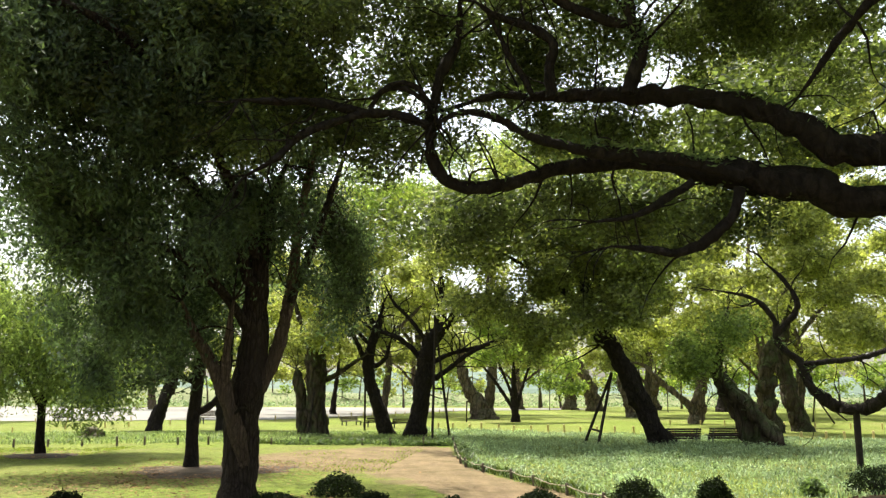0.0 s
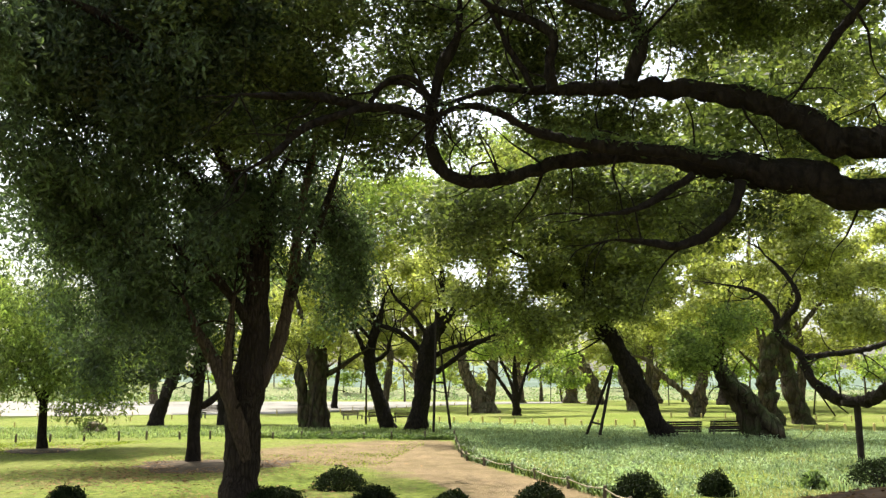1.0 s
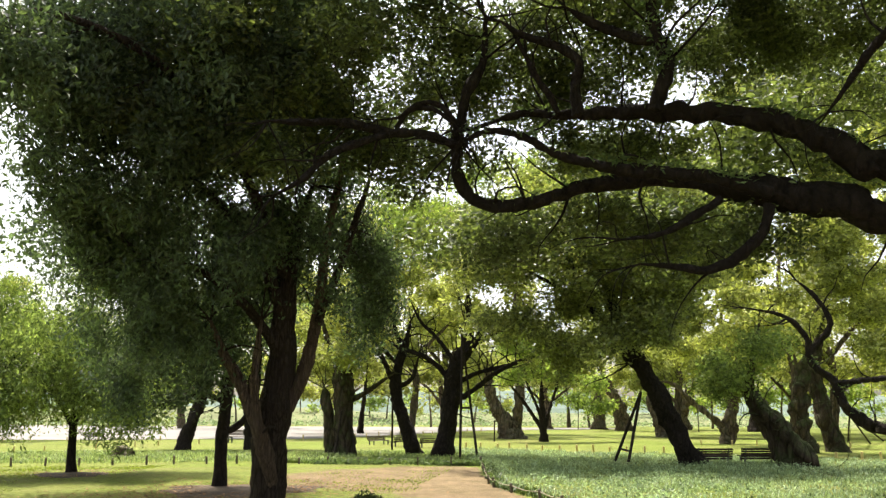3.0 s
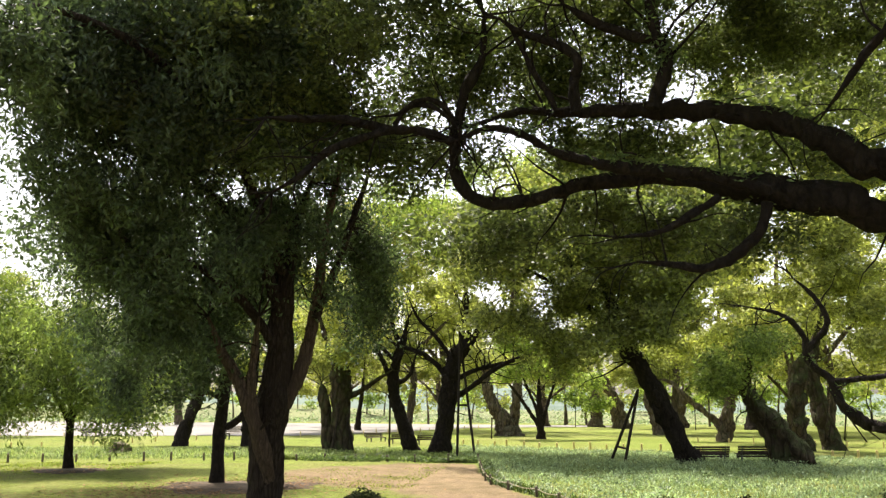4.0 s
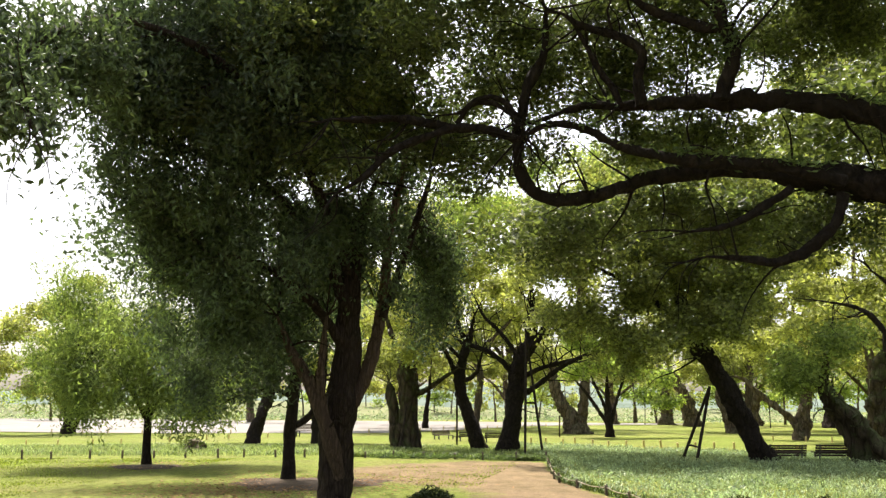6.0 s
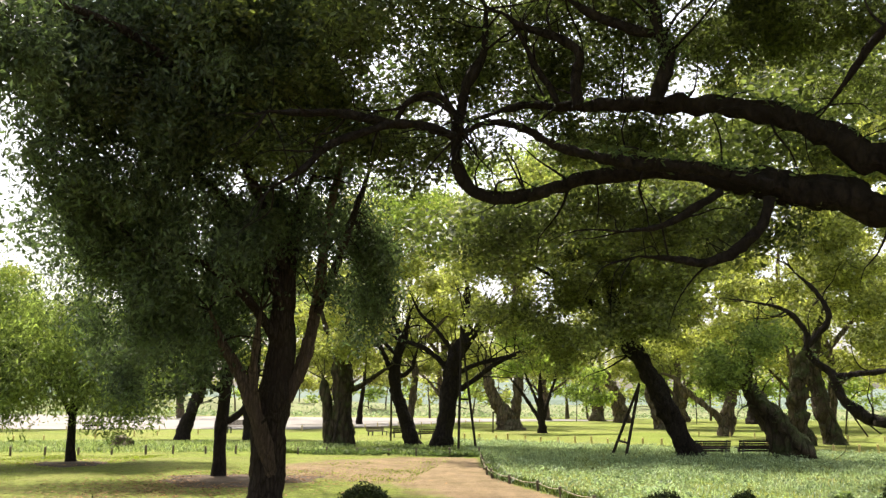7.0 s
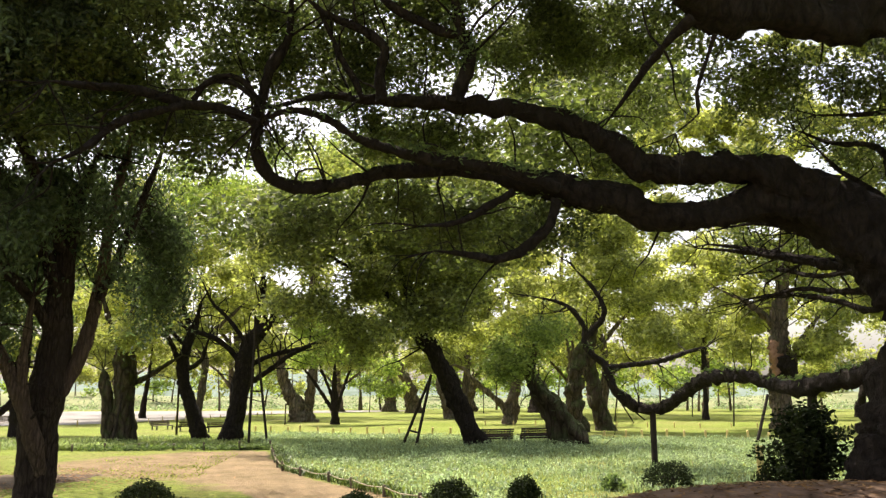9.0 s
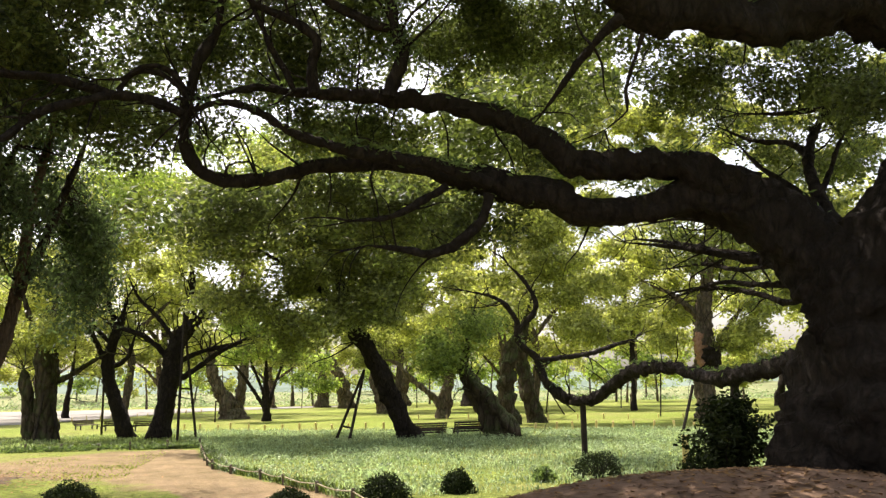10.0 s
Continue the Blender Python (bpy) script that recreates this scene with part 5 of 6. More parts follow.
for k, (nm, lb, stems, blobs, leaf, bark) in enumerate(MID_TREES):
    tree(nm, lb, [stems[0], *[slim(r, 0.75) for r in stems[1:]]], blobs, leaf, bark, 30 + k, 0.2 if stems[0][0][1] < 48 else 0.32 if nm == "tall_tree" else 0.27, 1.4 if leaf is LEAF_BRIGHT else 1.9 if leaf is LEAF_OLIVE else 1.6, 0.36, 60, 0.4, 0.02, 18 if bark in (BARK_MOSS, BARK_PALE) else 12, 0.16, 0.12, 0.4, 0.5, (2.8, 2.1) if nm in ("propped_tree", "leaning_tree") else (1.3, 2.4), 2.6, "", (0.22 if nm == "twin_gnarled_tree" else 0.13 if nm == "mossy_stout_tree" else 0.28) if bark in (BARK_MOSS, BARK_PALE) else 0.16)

# Added leaves, offset towards the sun so that they shade the bed.
for nm, leaf, seed, blobs in (("slanting_tree", LEAF_OLIVE, 64, [(p[0] - 2.0, p[1] + 4.2, 9.2, 3.2, 2.3, 0.7, 3.0) for p in ((6.6, 33.93, 0), (8.94, 34.46, 0), (11.18, 34.21, 0))]), ("slanting_tree", LEAF_OLIVE, 65, [(p[0] - 3.1, p[1] + 6.4, 13.4, 2.6, 2.0, 0.8, 2.2) for p in ((12.92, 33.89, 0), (14.62, 33.59, 0))])):
    shade_crown(bpy.data.objects[nm], blobs, leaf, seed, 0.26, 1.0)

# ---- far trees beyond the road ----
rng0 = np.random.default_rng(77)
for k in range(56):
    if k < 44:
        az, d, h = radians(-42 + 2.15 * k + rng0.uniform(-1.2, 1.2)), rng0.uniform(128, 190), rng0.uniform(5.5, 11)
    else:
        az, d, h = radians(7 + 2.7 * (k - 44) + rng0.uniform(-0.8, 0.8)), rng0.uniform(122, 140), rng0.uniform(9, 13)
    x, y = math.sin(az) * d, math.cos(az) * d
    lean = rng0.uniform(-0.6, 0.6, 2)
    tree("far_tree", "small sunlit tree beyond the lawn", [[(x, y, 0, 0.22), (x + lean[0] * 0.3, y, h * 0.25, 0.15), (x + lean[0], y + lean[1], h * 0.55, 0.11), (x + lean[0] * 1.4, y + lean[1], h * 0.85, 0.06)]],
         [(x + lean[0], y, h * 0.66, h * 0.36, h * 0.33, h * 0.27), (x + h * 0.24, y + 0.4, h * 0.42, h * 0.24, h * 0.2, h * 0.17), (x - h * 0.25, y - 0.3, h * 0.46, h * 0.24, h * 0.2, h * 0.18), (x + lean[0], y, h * 0.85, h * 0.2, h * 0.2, h * 0.13)],
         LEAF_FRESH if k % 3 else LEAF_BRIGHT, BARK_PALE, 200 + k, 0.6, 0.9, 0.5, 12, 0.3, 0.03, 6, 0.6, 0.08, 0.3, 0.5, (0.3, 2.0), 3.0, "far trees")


for k, az in enumerate((-18.7, -13.6, -8.6, -1.7, 5.2, 13.6, 20.6, 22.6, 40)):
    az, d = radians(az), rng0.uniform(100, 122)
    x, y, h = math.sin(az) * d, math.cos(az) * d, rng0.uniform(11, 17)
    lean = rng0.uniform(-1.2, 1.2, 2)
    tree("park_tree", "sunlit old tree across the lawn", [[(x, y, -0.1, 0.75), (x, y, 0.6, 0.5), (x + lean[0] * 0.4, y, h * 0.25, 0.42), (x + lean[0], y + lean[1], h * 0.5, 0.3), (x + lean[0] * 1.3, y + lean[1], h * 0.8, 0.1)],
                      [(x + lean[0] * 0.3, y, h * 0.2, 0.22), (x - h * 0.14, y, h * 0.36, 0.16), (x - h * 0.3, y, h * 0.48, 0.08)], [(x + lean[0] * 0.4, y, h * 0.24, 0.22), (x + h * 0.16, y, h * 0.38, 0.16), (x + h * 0.32, y, h * 0.5, 0.08)]],
         [(x + lean[0], y, h * 0.72, h * 0.3, h * 0.3, h * 0.22), (x + h * 0.3, y + 0.4, h * 0.52, h * 0.25, h * 0.22, h * 0.14), (x - h * 0.3, y - 0.3, h * 0.5, h * 0.25, h * 0.22, h * 0.14), (x, y - 1, h * 0.45, h * 0.3, h * 0.2, h * 0.1)],
         LEAF_BRIGHT, BARK_PALE, 260 + k, 0.46, 0.8, 0.55, 30, 0.3, 0.03, 8, 0.5, 0.12, 0.3, 0.5, (0.4, 2.5), 3.0, "park trees", 0.2)


for az, d, h in ((-13.2, 78, 20), (-8.6, 82, 18), (-3.9, 84, 20), (-1.7, 96, 22), (3.2, 90, 22), (13.4, 84, 22), (16.7, 96, 20), (20.4, 86, 25), (22.7, 92, 22), (29.07, 104, 27), (33.6, 88, 24), (41, 80, 24)):
    a = radians(az)
    x, y = math.sin(a) * d, math.cos(a) * d
    tree("lofty_tree", "lofty sunlit tree behind the lawn trees", [[(x, y, -0.1, 0.6), (x, y, 0.8, 0.4), (x + 0.4, y, h * 0.25, 0.36), (x - 0.3, y + 0.5, h * 0.5, 0.28), (x + 0.2, y, h * 0.85, 0.1)],
                       [(x + 0.3, y, h * 0.3, 0.3), (x - h * 0.1, y, h * 0.44, 0.2), (x - h * 0.22, y, h * 0.56, 0.1)], [(x + 0.2, y, h * 0.36, 0.28), (x + h * 0.12, y, h * 0.48, 0.2), (x + h * 0.24, y, h * 0.6, 0.1)]],
         [(x, y, h * 0.76, h * 0.3, h * 0.22, h * 0.22), (x + h * 0.25, y, h * 0.56, h * 0.24, h * 0.18, h * 0.15), (x - h * 0.25, y, h * 0.54, h * 0.24, h * 0.18, h * 0.15), (x - 1, y - 1, h * 0.38, h * 0.3, h * 0.18, h * 0.11), (x + 2, y + 1, h * 0.3, h * 0.26, h * 0.16, h * 0.08)],
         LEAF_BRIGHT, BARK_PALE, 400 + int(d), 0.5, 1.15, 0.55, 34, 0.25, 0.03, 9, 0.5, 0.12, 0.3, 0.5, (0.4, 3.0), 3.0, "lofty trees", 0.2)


# torn trunk with bare orange wood on the tall tree
tall = bpy.data.objects["tall_tree"]
for nm, lb, mat, rows in (
        ("bare_wood", "bare orange-brown torn wood", CUT_WOOD, [(32.83, 49.51, 3.37, 0.4), (32.78, 49.58, 3.82, 0.473), (32.77, 49.62, 4.5, 0.438), (32.75, 49.65, 5.15, 0.365), (32.85, 49.62, 5.64, 0.219)]),
        ("limb_stub", "dark broken limb stub", BARK, [(32.81, 49.29, 2.77, 0.362), (33.02, 49.07, 3.43, 0.469), (33.1, 48.93, 4.02, 0.503), (33.09, 48.86, 4.54, 0.431)])):
    g = Geo()
    tube(g, rows, 0.15, 18, 0.12, np.random.default_rng(5), lump=0.35)
    part(nm, g, mat, tall, lb).matrix_local = Matrix.Translation(-tall.location)


# ---- props ----
def pole(geo, a, b, r):
    tube(geo, [(*a, r), (*((np.array(a) + b) / 2), r), (*b, r * 0.95)], 2.0, 8, 0)


def frame_prop(label, feet, top, bar, r=0.065):
    ob = thing("timber_prop", label, "tree prop", feet[0], "tree props")
    back = Matrix.Translation(-Vector(feet[0]))
    ends = []
    for foot in feet:
        g = Geo()
        pole(g, foot, top, r)
        part("leg", g, POLE, ob).matrix_local = back
        ends.append(np.array(foot) * (1 - bar) + np.array(top) * bar)
    if len(feet) > 1 and bar:
        g = Geo()
        pole(g, ends[0], ends[1], 0.7 * r)
        part("crossbar", g, POLE, ob).matrix_local = back
    return ob


frame_prop("dark timber frame holding up a slanting trunk", [(6.3, 38.06, 0), (6.62, 36.68, -0.08)], (7.33, 36.85, 3.03), 0.2)
frame_prop("tall dark pole frame under a limb", [(-0.48, 40.83, 0), (0.35, 42.04, 0)], (-0.37, 41.97, 5.59), 0.42)
frame_prop("short timber stay against a stout trunk", [(-5.75, 43.56, 0)], (-6.15, 43.55, 1.69), 0)
frame_prop("slanted stay across a stout trunk", [(-6.78, 43.0, -0.2)], (-6.49, 43.2, 2.18), 0, 0.05)
frame_prop("single dark pole under a branch", [(-4.45, 49.24, 0)], (-4.24, 46.78, 3.05), 0, 0.06)
frame_prop("slanted timber stay behind a shrub", [(21.97, 35.08, 0)], (22.8, 35.29, 2.16), 0, 0.075)
frame_prop("three thin poles braced together on the lawn", [(29.81, 69.04, 0), (29.67, 65, 0), (33.29, 70.5, 0)], (24.78, 56.84, 2.08), 0, 0.06)
for spot, top in (((32.89, 55.32, 0), (32.85, 54.93, 3.04)), ((43.42, 80.83, 0), (42.71, 79.23, 2.68)), ((1.85, 65.78, 0), (1.8, 62.95, 1.58)), ((14.3, 114.32, 0), (14.36, 114.07, 2.69)), ((27.08, 102.82, 0), (26.71, 101.51, 3.67))):
    frame_prop("thin upright pole on the far lawn", [spot], top, 0, 0.055)

post = thing("limb_post", "square timber post capped under a low limb", "tree prop", (11.66, 24.13, 0), "tree props")
g = Geo()
box(g, (-0.075, -0.075, -0.05), (0.075, 0.075, 1.62))
part("shaft", g, POLE, post)
g = Geo()
box(g, (-0.42, -0.09, 1.62), (0.42, 0.09, 1.74))
part("cap", g, POLE, post)

frame_prop("short dark post under the low limb", [(10.67, 15.25, -0.1)], (10.91, 15.32, 2.21), 0, 0.1)


# ---- benches ----
def bench(place, turn, label, mat, tall=1.0, low=0.5, rails=4):
    ob = thing("park_bench", label, "bench", place, "park benches")
    ob.rotation_euler = (0, 0, radians(turn))
    ob.scale = (1, 1, tall)
    for k in range(4):
        g = Geo()
        box(g, (-0.87, -0.22 + 0.115 * k, 0.41), (0.87, -0.125 + 0.115 * k, 0.45))
        part("seat_slat", g, mat, ob)
    for k in range(rails):
        g = Geo()
        z = low + (0.9 - low) / rails * k
        box(g, (-0.87, 0.16 + 0.2 * z, z), (0.87, 0.195 + 0.2 * z, z + (0.9 - low) / rails * 0.8))
        part("back_slat", g, mat, ob)
    for x in (-0.68, 0.68):
        g = Geo()
        box(g, (x - 0.04, -0.2, -0.03), (x + 0.04, -0.14, 0.41))
        box(g, (x - 0.04, 0.2, -0.03), (x + 0.04, 0.26, 0.41))
        box(g, (x - 0.04, -0.2, 0.36), (x + 0.04, 0.26, 0.41))
        tube(g, [(x, 0.23, 0.38, 0.03), (x, 0.28, 0.6, 0.03), (x, 0.36, 0.9, 0.028)], 0.2, 6, 0)
        part("leg_frame", g, IRON, ob)
    return ob


bench((10.23, 37.18, 0.07), 190, "low dark slatted bench with its back to the bed", DARK_WOOD, 0.69, 0.2, 5)
bench((12.23, 37.21, 0.09), 188, "low dark slatted bench beside a mossy trunk", DARK_WOOD, 0.69, 0.2, 5)
bench((-6.09, 57.77, 0), 52, "weathered grey slatted bench on the lawn", WOOD, 0.66, 0.46, 3)
bench((-4.4, 55.2, 0), 225, "dark bench behind a slim trunk", DARK_WOOD, 0.66, 0.46, 3)
bench((-2.56, 53.81, 0), 216, "dark bench behind a propped tree", DARK_WOOD, 0.66, 0.46, 3)
bench((-16.4, 60.7, 0), 50, "weathered bench behind the near trees", WOOD)
bench((-28.16, 64.04, 0), 170, "dark bench under the small tree", DARK_WOOD, 0.66, 0.46, 3)


# ---- stake fences ----
def stake_fence(label, line, gap, height, seed, rope=True, mat=WOOD, radius=0.045):
    rng = np.random.default_rng(seed)
    q = smooth_line([(*p[:2], 0, 1) for p in line], 0.1)[:, :2]
    s = np.r_[0, np.cumsum(np.linalg.norm(np.diff(q, axis=0), axis=1))]
    ob = thing("stake_fence", label, "fence", (*q[0], 0), "low fences")
    g = Geo()
    tube(g, [(0, 0, -0.1, radius), (0, 0, height * 0.6, radius * 0.98), (0, 0, height - 0.02, radius * 0.95), (0, 0, height, radius * 0.7)], 0.3, 8, 0)
    me = g.mesh("post", mat)
    tops = []
    for d in np.arange(0, s[-1], gap):
        d += rng.uniform(-0.12, 0.12) * gap
        x, y = np.interp(d, s, q[:, 0]), np.interp(d, s, q[:, 1])
        k = rng.uniform(0.8, 1.15)
        p = new("post", me)
        p.parent = ob
        p.matrix_local = pose(x - q[0][0], y - q[0][1], 0, rng.uniform(-5, 5), rng.uniform(-5, 5), rng.uniform(0, 360)) @ Matrix.Diagonal((1, 1, k, 1))
        tops.append((x - q[0][0], y - q[0][1], height * k * 0.8))
    if rope:
        g = Geo()
        for a, b in zip(tops[:-1], tops[1:]):
            m = (np.array(a) + b) / 2 - (0, 0, 0.05)
            tube(g, [(*a, 0.013), (*m, 0.013), (*b, 0.013)], 0.4, 5, 0)
        part("rope", g, ROPE, ob, "sagging pale rope")
    return ob


CORNER = (0.46, 34.97, 0)
ROW_LEFT = [CORNER, (-1.58, 34.95, 0), (-4.02, 35.25, 0), (-7.45, 35.37, 0), (-14.32, 34.42, 0), (-20.19, 32.12, 0), (-38, 27, 0)]
CURVE = [CORNER, (0.49, 28.73, 0), (0.65, 25.05, 0), (1.16, 22.94, 0), (1.7, 21.37, 0), (2.28, 19.34, 0), (2.66, 17.98, 0), (3.0, 16.6, 0), (3.3, 14.6, 0), (3.4, 13, 0)]
stake_fence("low wooden stakes edging the bed", ROW_LEFT, 1.25, 0.34, 1, False)
stake_fence("low stakes joined by pale rope along the path", CURVE, 1.7, 0.27, 2, True, WOOD, 0.04)
ROW_BACK = [(-1.07, 51.59, 0), (4.94, 47.94, 0), (10.25, 44.71, 0), (15.93, 41.94, 0), (22.43, 38.64, 0), (27.28, 34.34, 0)]
stake_fence("low yellowish stakes behind the bed", ROW_BACK, 1.0, 0.42, 3, False, YELLOW, 0.06)
stake_fence("low pale stakes on the far lawn", [(14.61, 61.92, 0), (27.78, 53.46, 0), (31.67, 51.88, 0), (38.36, 43.11, 0)], 1.9, 0.35, 4, False, YELLOW)
stake_fence("low pale stakes beyond the small tree", [(-30.88, 39.79, 0), (-26.55, 43.35, 0), (-22.53, 48.06, 0), (-18.87, 56.54, 0), (-13.01, 61.64, 0)], 1.7, 0.32, 5, False, YELLOW)
stake_fence("low pale stakes beside the gravel road", [(-36, 61, 0), (-26.5, 62.5, 0), (-19.4, 65.5, 0), (-12.6, 66.5, 0), (-7.4, 78, 0), (2, 100, 0)], 2.2, 0.4, 6, False, YELLOW)


# ---- shrubs ----
SHRUBS = []


def shrub(label, place, rx, rz, seed, size=0.055, mat=LEAF_SHRUB_SHADED, n=4200, lift=0.0, name="clipped_shrub"):
    rng = np.random.default_rng(seed)
    ob = thing(name, label, "shrub", place, "shrubs")
    SHRUBS.append((place[0], place[1], rx))
    u = rng.standard_normal((n, 3))
    u /= np.linalg.norm(u, axis=1)[:, None]
    u[:, 2] = np.abs(u[:, 2]) * 1.15 - 0.15
    u *= (rng.uniform(0.25, 1, (n, 1)) ** 0.33) * (1 + 0.13 * np.sin(6 * u[:, :1] + seed) * np.cos(5 * u[:, 1:2] + 2 * seed) + 0.06 * rng.standard_normal((n, 1)))
    g = Geo()
    add_leaves(g, u * (rx, rx, rz) + (0, 0, lift + 0.05), size, rng, -0.5)
    part("foliage", g, mat, ob, smooth=False, kind="stuff")
    g = Geo()
    for k in range(14):
        a = rng.uniform(0, 6.28)
        e = np.array((math.cos(a) * rx * rng.uniform(0.2, 0.8), math.sin(a) * rx * rng.uniform(0.2, 0.8), lift + rz * rng.uniform(0.5, 0.95)))
        tube(g, [(0.1 * e[0], 0.1 * e[1], -0.08, 0.018), (*(e * (0.5, 0.5, 0.55)), 0.012), (*e, 0.004)], 0.15, 4, 0, cap=False)
    part("stem", g, BARK, ob)
    return ob


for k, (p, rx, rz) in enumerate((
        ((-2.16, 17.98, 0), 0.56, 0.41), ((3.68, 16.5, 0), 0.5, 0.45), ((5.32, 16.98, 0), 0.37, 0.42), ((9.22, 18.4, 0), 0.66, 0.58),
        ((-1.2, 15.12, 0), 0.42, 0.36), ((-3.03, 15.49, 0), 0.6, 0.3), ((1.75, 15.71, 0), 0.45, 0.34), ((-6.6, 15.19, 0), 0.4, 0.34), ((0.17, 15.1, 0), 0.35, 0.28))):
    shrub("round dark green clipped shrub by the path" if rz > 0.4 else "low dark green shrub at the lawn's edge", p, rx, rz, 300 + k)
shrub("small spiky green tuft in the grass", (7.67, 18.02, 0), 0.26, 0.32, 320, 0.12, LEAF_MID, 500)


def open_bush(label, place, rx, rz, seed, count=30, size=0.13):
    """Loose upright bush: leafy stems fanning out from one root."""
    rng = np.random.default_rng(seed)
    ob = thing("evergreen_bush", label, "shrub", place, "shrubs")
    SHRUBS.append((place[0], place[1], rx))
    leaves = Geo()
    for k in range(count):
        a, out, up = rng.uniform(0, 6.28), rng.uniform(0.15, 1.0), rng.uniform(0.55, 1.05)
        e = np.array((math.cos(a) * rx * out, math.sin(a) * rx * out, rz * up * (1.08 - 0.28 * out)))
        m = e * (0.45, 0.45, 0.55) + rng.standard_normal(3) * 0.06
        g = Geo()
        q = tube(g, [(0.08 * e[0], 0.08 * e[1], -0.12, 0.022), (*m, 0.015), (*e, 0.004)], 0.12, 5, 0, cap=False)
        part("stem", g, BARK, ob)
        tip = q[int(len(q) * rng.uniform(0.2, 0.45)):, :3]
        n = int(26 * len(tip))
        at_ = tip[rng.integers(0, len(tip), n)] + rng.standard_normal((n, 3)) * (0.1, 0.1, 0.07)
        add_leaves(leaves, at_, size, rng, 0.1, 0.45)
    part("foliage", leaves, LEAF_SHRUB_SHADED, ob, smooth=False, kind="stuff")
    return ob


open_bush("leafy dark evergreen bush beside the great trunk", (10.0, 14.39, 0.22), 0.92, 1.62, 321)
shrub("low dark bush under an evergreen", (9.24, 14.28, 0.3), 0.4, 0.55, 322, 0.08, LEAF_SHRUB_SHADED, 1500)
shrub("loose leaves sprouting from an old stump", (-17.51, 42.17, 0), 0.45, 0.6, 323, 0.1, LEAF_MID, 260)
stump = thing("tree_stump", "low brown weathered stump on the lawn", "stump", (-16.76, 41.15, 0))
g = Geo()
tube(g, [(0, 0, -0.2, 0.6), (0, 0, 0.1, 0.46), (0.05, 0, 0.3, 0.36), (0.08, 0, 0.42, 0.3)], 0.08, 22, 0.12, np.random.default_rng(6), lump=0.3)
part("butt", g, BARK_PALE, stump)

board = thing("marker_board", "narrow yellow wooden marker board", "sign", (11.4, 18.12, 0))
g = Geo()
box(g, (-0.085, -0.02, 0.0), (0.085, 0.02, 0.95))
part("panel", g, YELLOW, board)


# ---- soil rings under trees ----
def soil_ring(label, place, r, seed):
    rr = np.random.default_rng(seed).uniform(0, 6, 2)
    g = Geo()

    def h(x, y):
        dx, dy = x - place[0], y - place[1]
        d = math.hypot(dx, dy) / r * (1 + 0.14 * math.sin(3 * math.atan2(dy, dx) + rr[0]) + 0.08 * math.sin(7 * math.atan2(dy, dx) + rr[1]))
        return 0.1 * (1 - d * d) + 0.03 * noise.noise(Vector((x * 2, y * 2, 0)))

    disc_sheet(g, place[:2], [r * k / 10 for k in range(1, 13)], 40, h)
    return tagged(part("soil_ring", g, MULCH), label, "soil", kind="structure")


soil_ring("bare soil with fallen leaves round a young tree", (-6.3, 23.4, 0), 2.3, 1)
soil_ring("bare soil ring round a small tree", (-13.32, 28.6, 0), 1.3, 2)


# ---- fallen leaves on bare soil ----
def litter(name, label, spots, seed):
    rng = np.random.default_rng(seed)
    g = Geo()
    for x0, y0, spread, n, height in spots:
        x, y = x0 + rng.standard_normal(n) * spread, y0 + rng.standard_normal(n) * spread
        z = np.array([height(a, b) for a, b in zip(x, y)])
        keep = z > -0.02
        at_ = np.stack([x, y, z + 0.012], 1)[keep]
        m = len(at_)
        a, ln = rng.uniform(0, 6.28, m), rng.uniform(0.035, 0.085, m)
        d, sd_ = np.stack([np.cos(a), np.sin(a), rng.uniform(-0.2, 0.3, m)], 1) * ln[:, None], np.stack([-np.sin(a), np.cos(a), rng.uniform(-0.3, 0.3, m)], 1) * (ln * 0.3)[:, None]
        g.add(np.stack([at_ - d, at_ + sd_, at_ + d, at_ - sd_], 1).reshape(-1, 3), np.arange(4 * m).reshape(-1, 4))
    return tagged(part(name, g, LITTER, smooth=False), label, "leaf litter", kind="stuff")


litter("mound_litter", "dry brown leaves scattered over the soil mound", [(6.5, 9.5, 2.6, 5000, mound_height), (2.5, 6, 3.0, 2500, mound_height)], 90)
litter("ring_litter", "dry leaves on bare soil below trees", [(-6.3, 23.4, 1.7, 2600, lambda x, y: 0.06), (-7.5, 20.5, 1.6, 2000, lambda x, y: 0.03), (-13.5, 29, 1.0, 500, lambda x, y: 0.06), (-3.8, 16.5, 1.3, 900, lambda x, y: 0.03)], 91)


# ---- grass ----
def inside(poly, x, y):
    odd = np.zeros(len(x), bool)
    for (x0, y0), (x1, y1) in zip(poly, poly[1:] + poly[:1]):
        odd ^= ((y0 > y) != (y1 > y)) & (x < (x1 - x0) * (y - y0) / (y1 - y0 + 1e-9) + x0)
    return odd


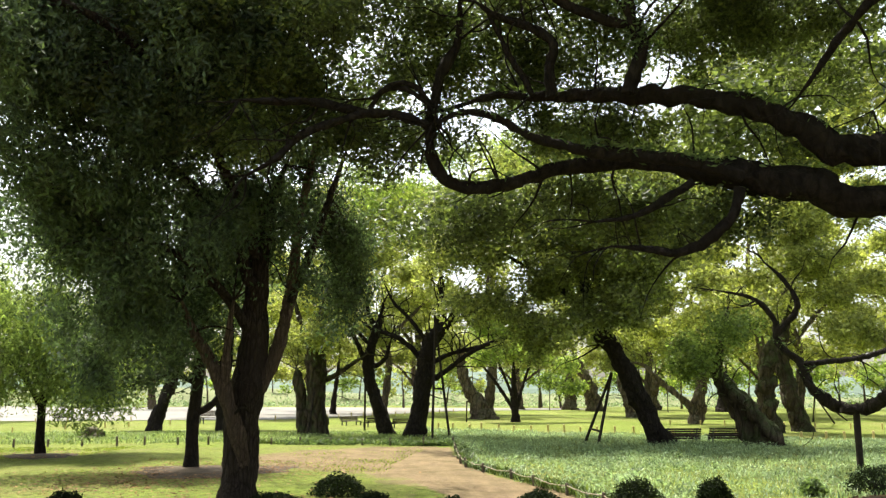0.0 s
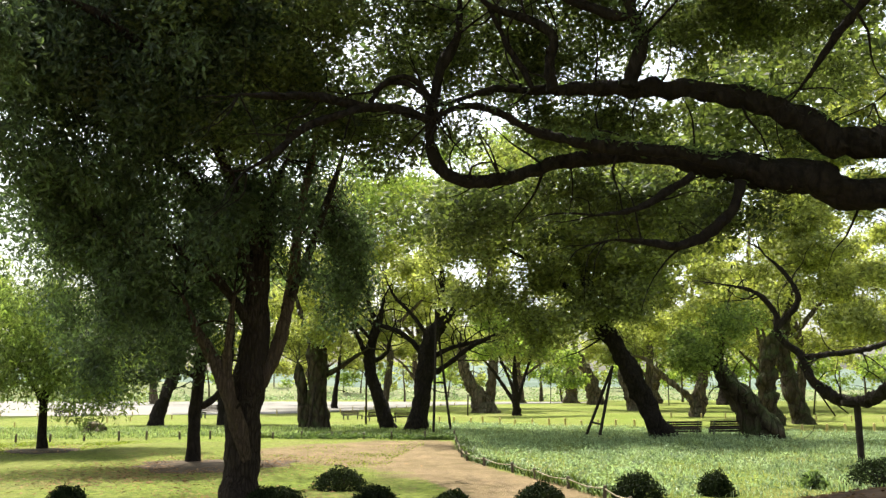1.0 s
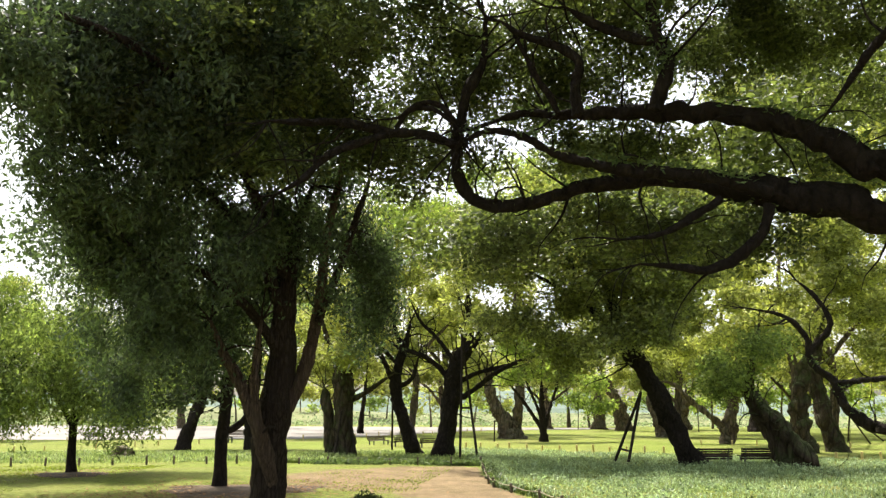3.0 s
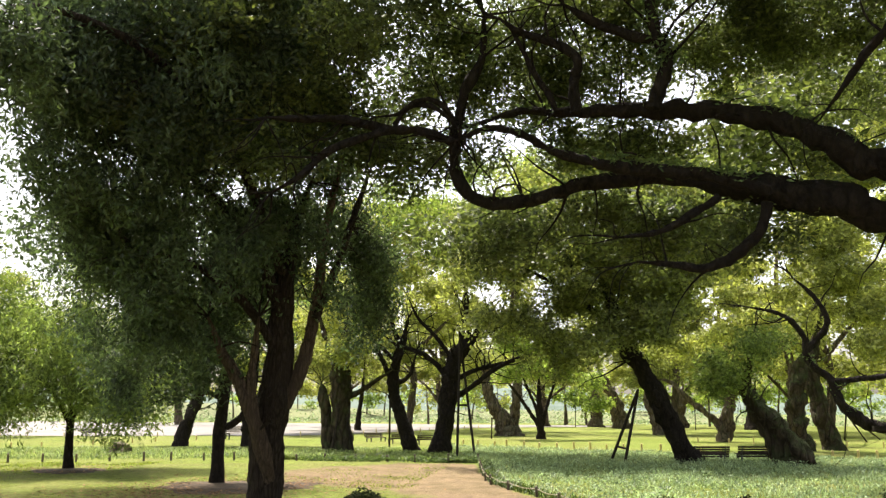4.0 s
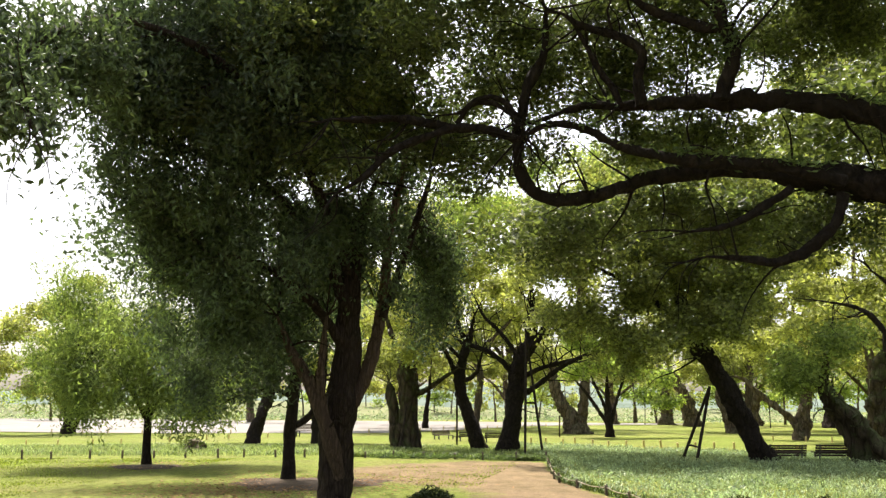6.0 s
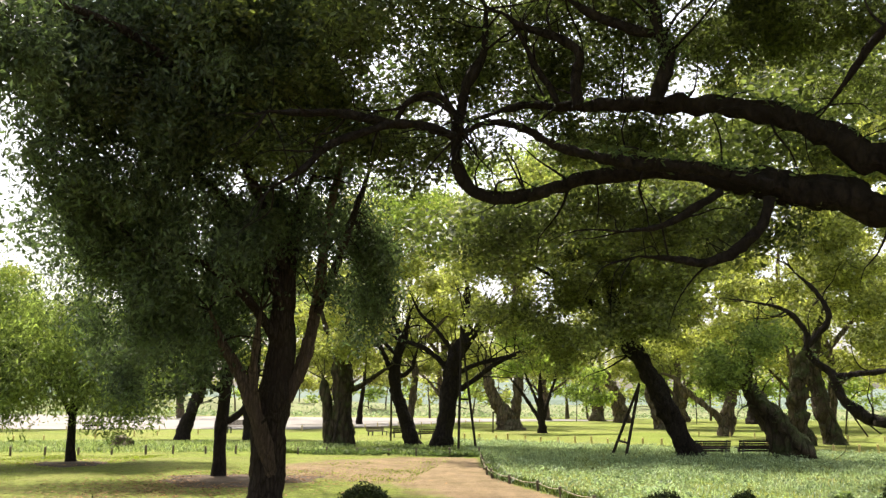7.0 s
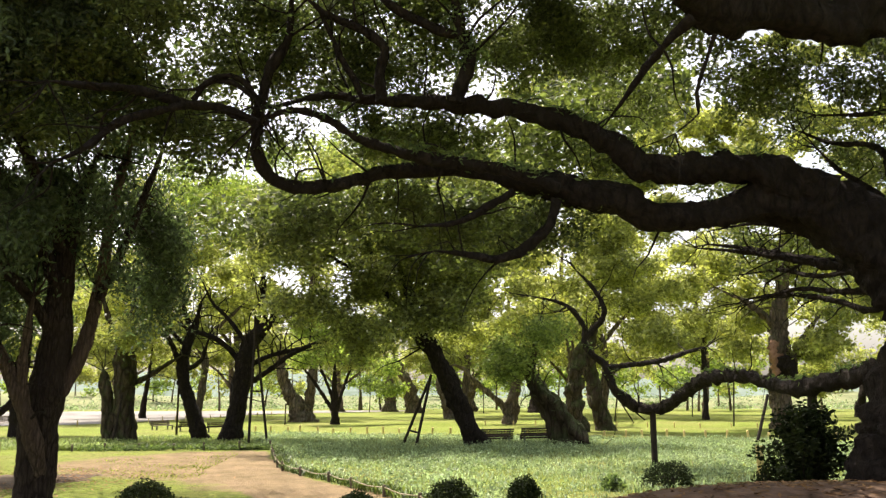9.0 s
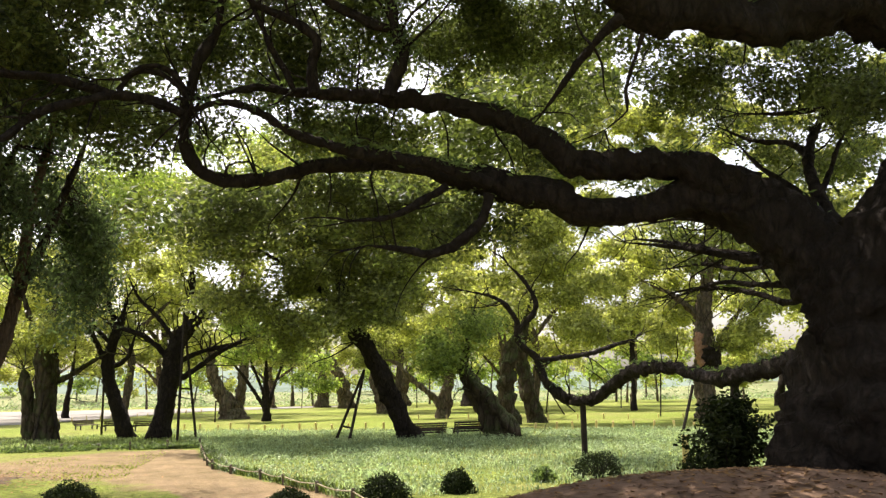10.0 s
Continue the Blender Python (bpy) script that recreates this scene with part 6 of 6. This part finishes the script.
def blades(name, label, poly, n, height, mat, seed, thick=0.016):
    rng = np.random.default_rng(seed)
    lo, hi = np.min(poly, 0), np.max(poly, 0)
    x, y = rng.uniform(lo[0], hi[0], n), rng.uniform(lo[1], hi[1], n)
    patch = np.sin(x * 1.3 + 2 * np.sin(y * 0.7)) * np.cos(y * 1.1 + x * 0.4)
    keep = inside(poly, x, y) & (rng.random(n) < 0.72 + 0.28 * patch)
    for sx, sy, sr in SHRUBS:
        keep &= np.hypot(x - sx, y - sy) > sr * 1.05
    x, y, patch = x[keep], y[keep], patch[keep]
    n = len(x)
    h = height * rng.uniform(0.5, 1.25, n) * (1 + 0.25 * patch)
    a = rng.uniform(0, 6.28, n)
    lean = rng.uniform(0.2, 0.9, n) * h
    side = np.stack([-np.sin(a), np.cos(a), 0 * a], 1) * (thick * rng.uniform(0.7, 1.6, n))[:, None]
    root = np.stack([x, y, np.full(n, -0.03)], 1)
    midp = root + np.stack([np.cos(a) * lean * 0.35, np.sin(a) * lean * 0.35, h * 0.65], 1)
    tip = root + np.stack([np.cos(a) * lean, np.sin(a) * lean, h], 1)
    g = Geo()
    g.add(np.stack([root, midp + side, tip, midp - side], 1).reshape(-1, 3), np.arange(4 * n).reshape(-1, 4))
    return tagged(part(name, g, mat, smooth=False), label, "grass", kind="stuff")


BED = [CORNER[:2], *[p[:2] for p in CURVE[1:-2]], (10, 16.5), (22, 18), (30, 30), *[(p[0], p[1] - 0.7) for p in ROW_BACK[::-1]]]
blades("bed_grass", "pale green tufted ground cover in the bed", BED, 130000, 0.17, BLADE, 5, 0.012)


def cover(name, label, poly, n, size, mat, seed):
    """Low leafy ground cover in clumps."""
    rng = np.random.default_rng(seed)
    lo, hi = np.min(poly, 0), np.max(poly, 0)
    x, y = rng.uniform(lo[0], hi[0], n), rng.uniform(lo[1], hi[1], n)
    keep = inside(poly, x, y) & (np.sin(x * 0.9 + 2 * np.sin(y * 0.5)) * np.cos(y * 0.8 + x * 0.3) + rng.standard_normal(n) * 0.5 > -0.1)
    for sx, sy, sr in SHRUBS:
        keep &= np.hypot(x - sx, y - sy) > sr * 1.1
    c = np.stack([x, y, rng.uniform(0.06, 0.2, n)], 1)[keep]
    at_ = (c[:, None] + rng.standard_normal((len(c), 7, 3)) * (0.09, 0.09, 0.035)).reshape(-1, 3)
    g = Geo()
    add_leaves(g, at_, size, rng, -0.2, 0.45)
    return tagged(part(name, g, mat, smooth=False), label, "ground cover", kind="stuff")


cover("bed_clumps", "pale leafy clumps among the bed's grass", BED, 14000, 0.1, BLADE, 15)
EDGE = [p[:2] for p in CURVE[:-2]]
blades("fence_tufts", "dark tufts growing along the rope fence", [*EDGE, *[(x + 0.45, y + 0.1) for x, y in reversed(EDGE)]], 15000, 0.22, BLADE_DARK, 9, 0.018)
blades("lawn_grass", "short mown grass of the sunny lawn", [(-0.5, 33.8), (-1.5, 26), (-1, 19), (-6, 15), (-14, 17), (-20, 24), (-22, 32.5), (-8, 35)], 80000, 0.06, BLADE_LAWN, 8, 0.014)
blades("border_grass", "dark tufted edging along the stakes", [(0.4, 35.1), (-4, 36.2), (-8, 35.8), (-8, 36.6), (-4, 37.0), (0.4, 35.8)], 9000, 0.23, BLADE_DARK, 6, 0.022)
cover("border_clumps", "dark leafy edging below the stakes", [(0.45, 34.75), (-4, 35.05), (-6.9, 35.13), (-6.9, 35.7), (-4, 35.6), (0.45, 35.3)], 2100, 0.12, LEAF_MID, 16)
blades("verge_grass", "loose green ground cover behind the stakes", [(0.4, 36), (-8, 36.6), (-22, 34), (-36, 29), (-38, 36), (-22, 45), (0.4, 48)], 62000, 0.17, BLADE_VERGE, 7, 0.014)
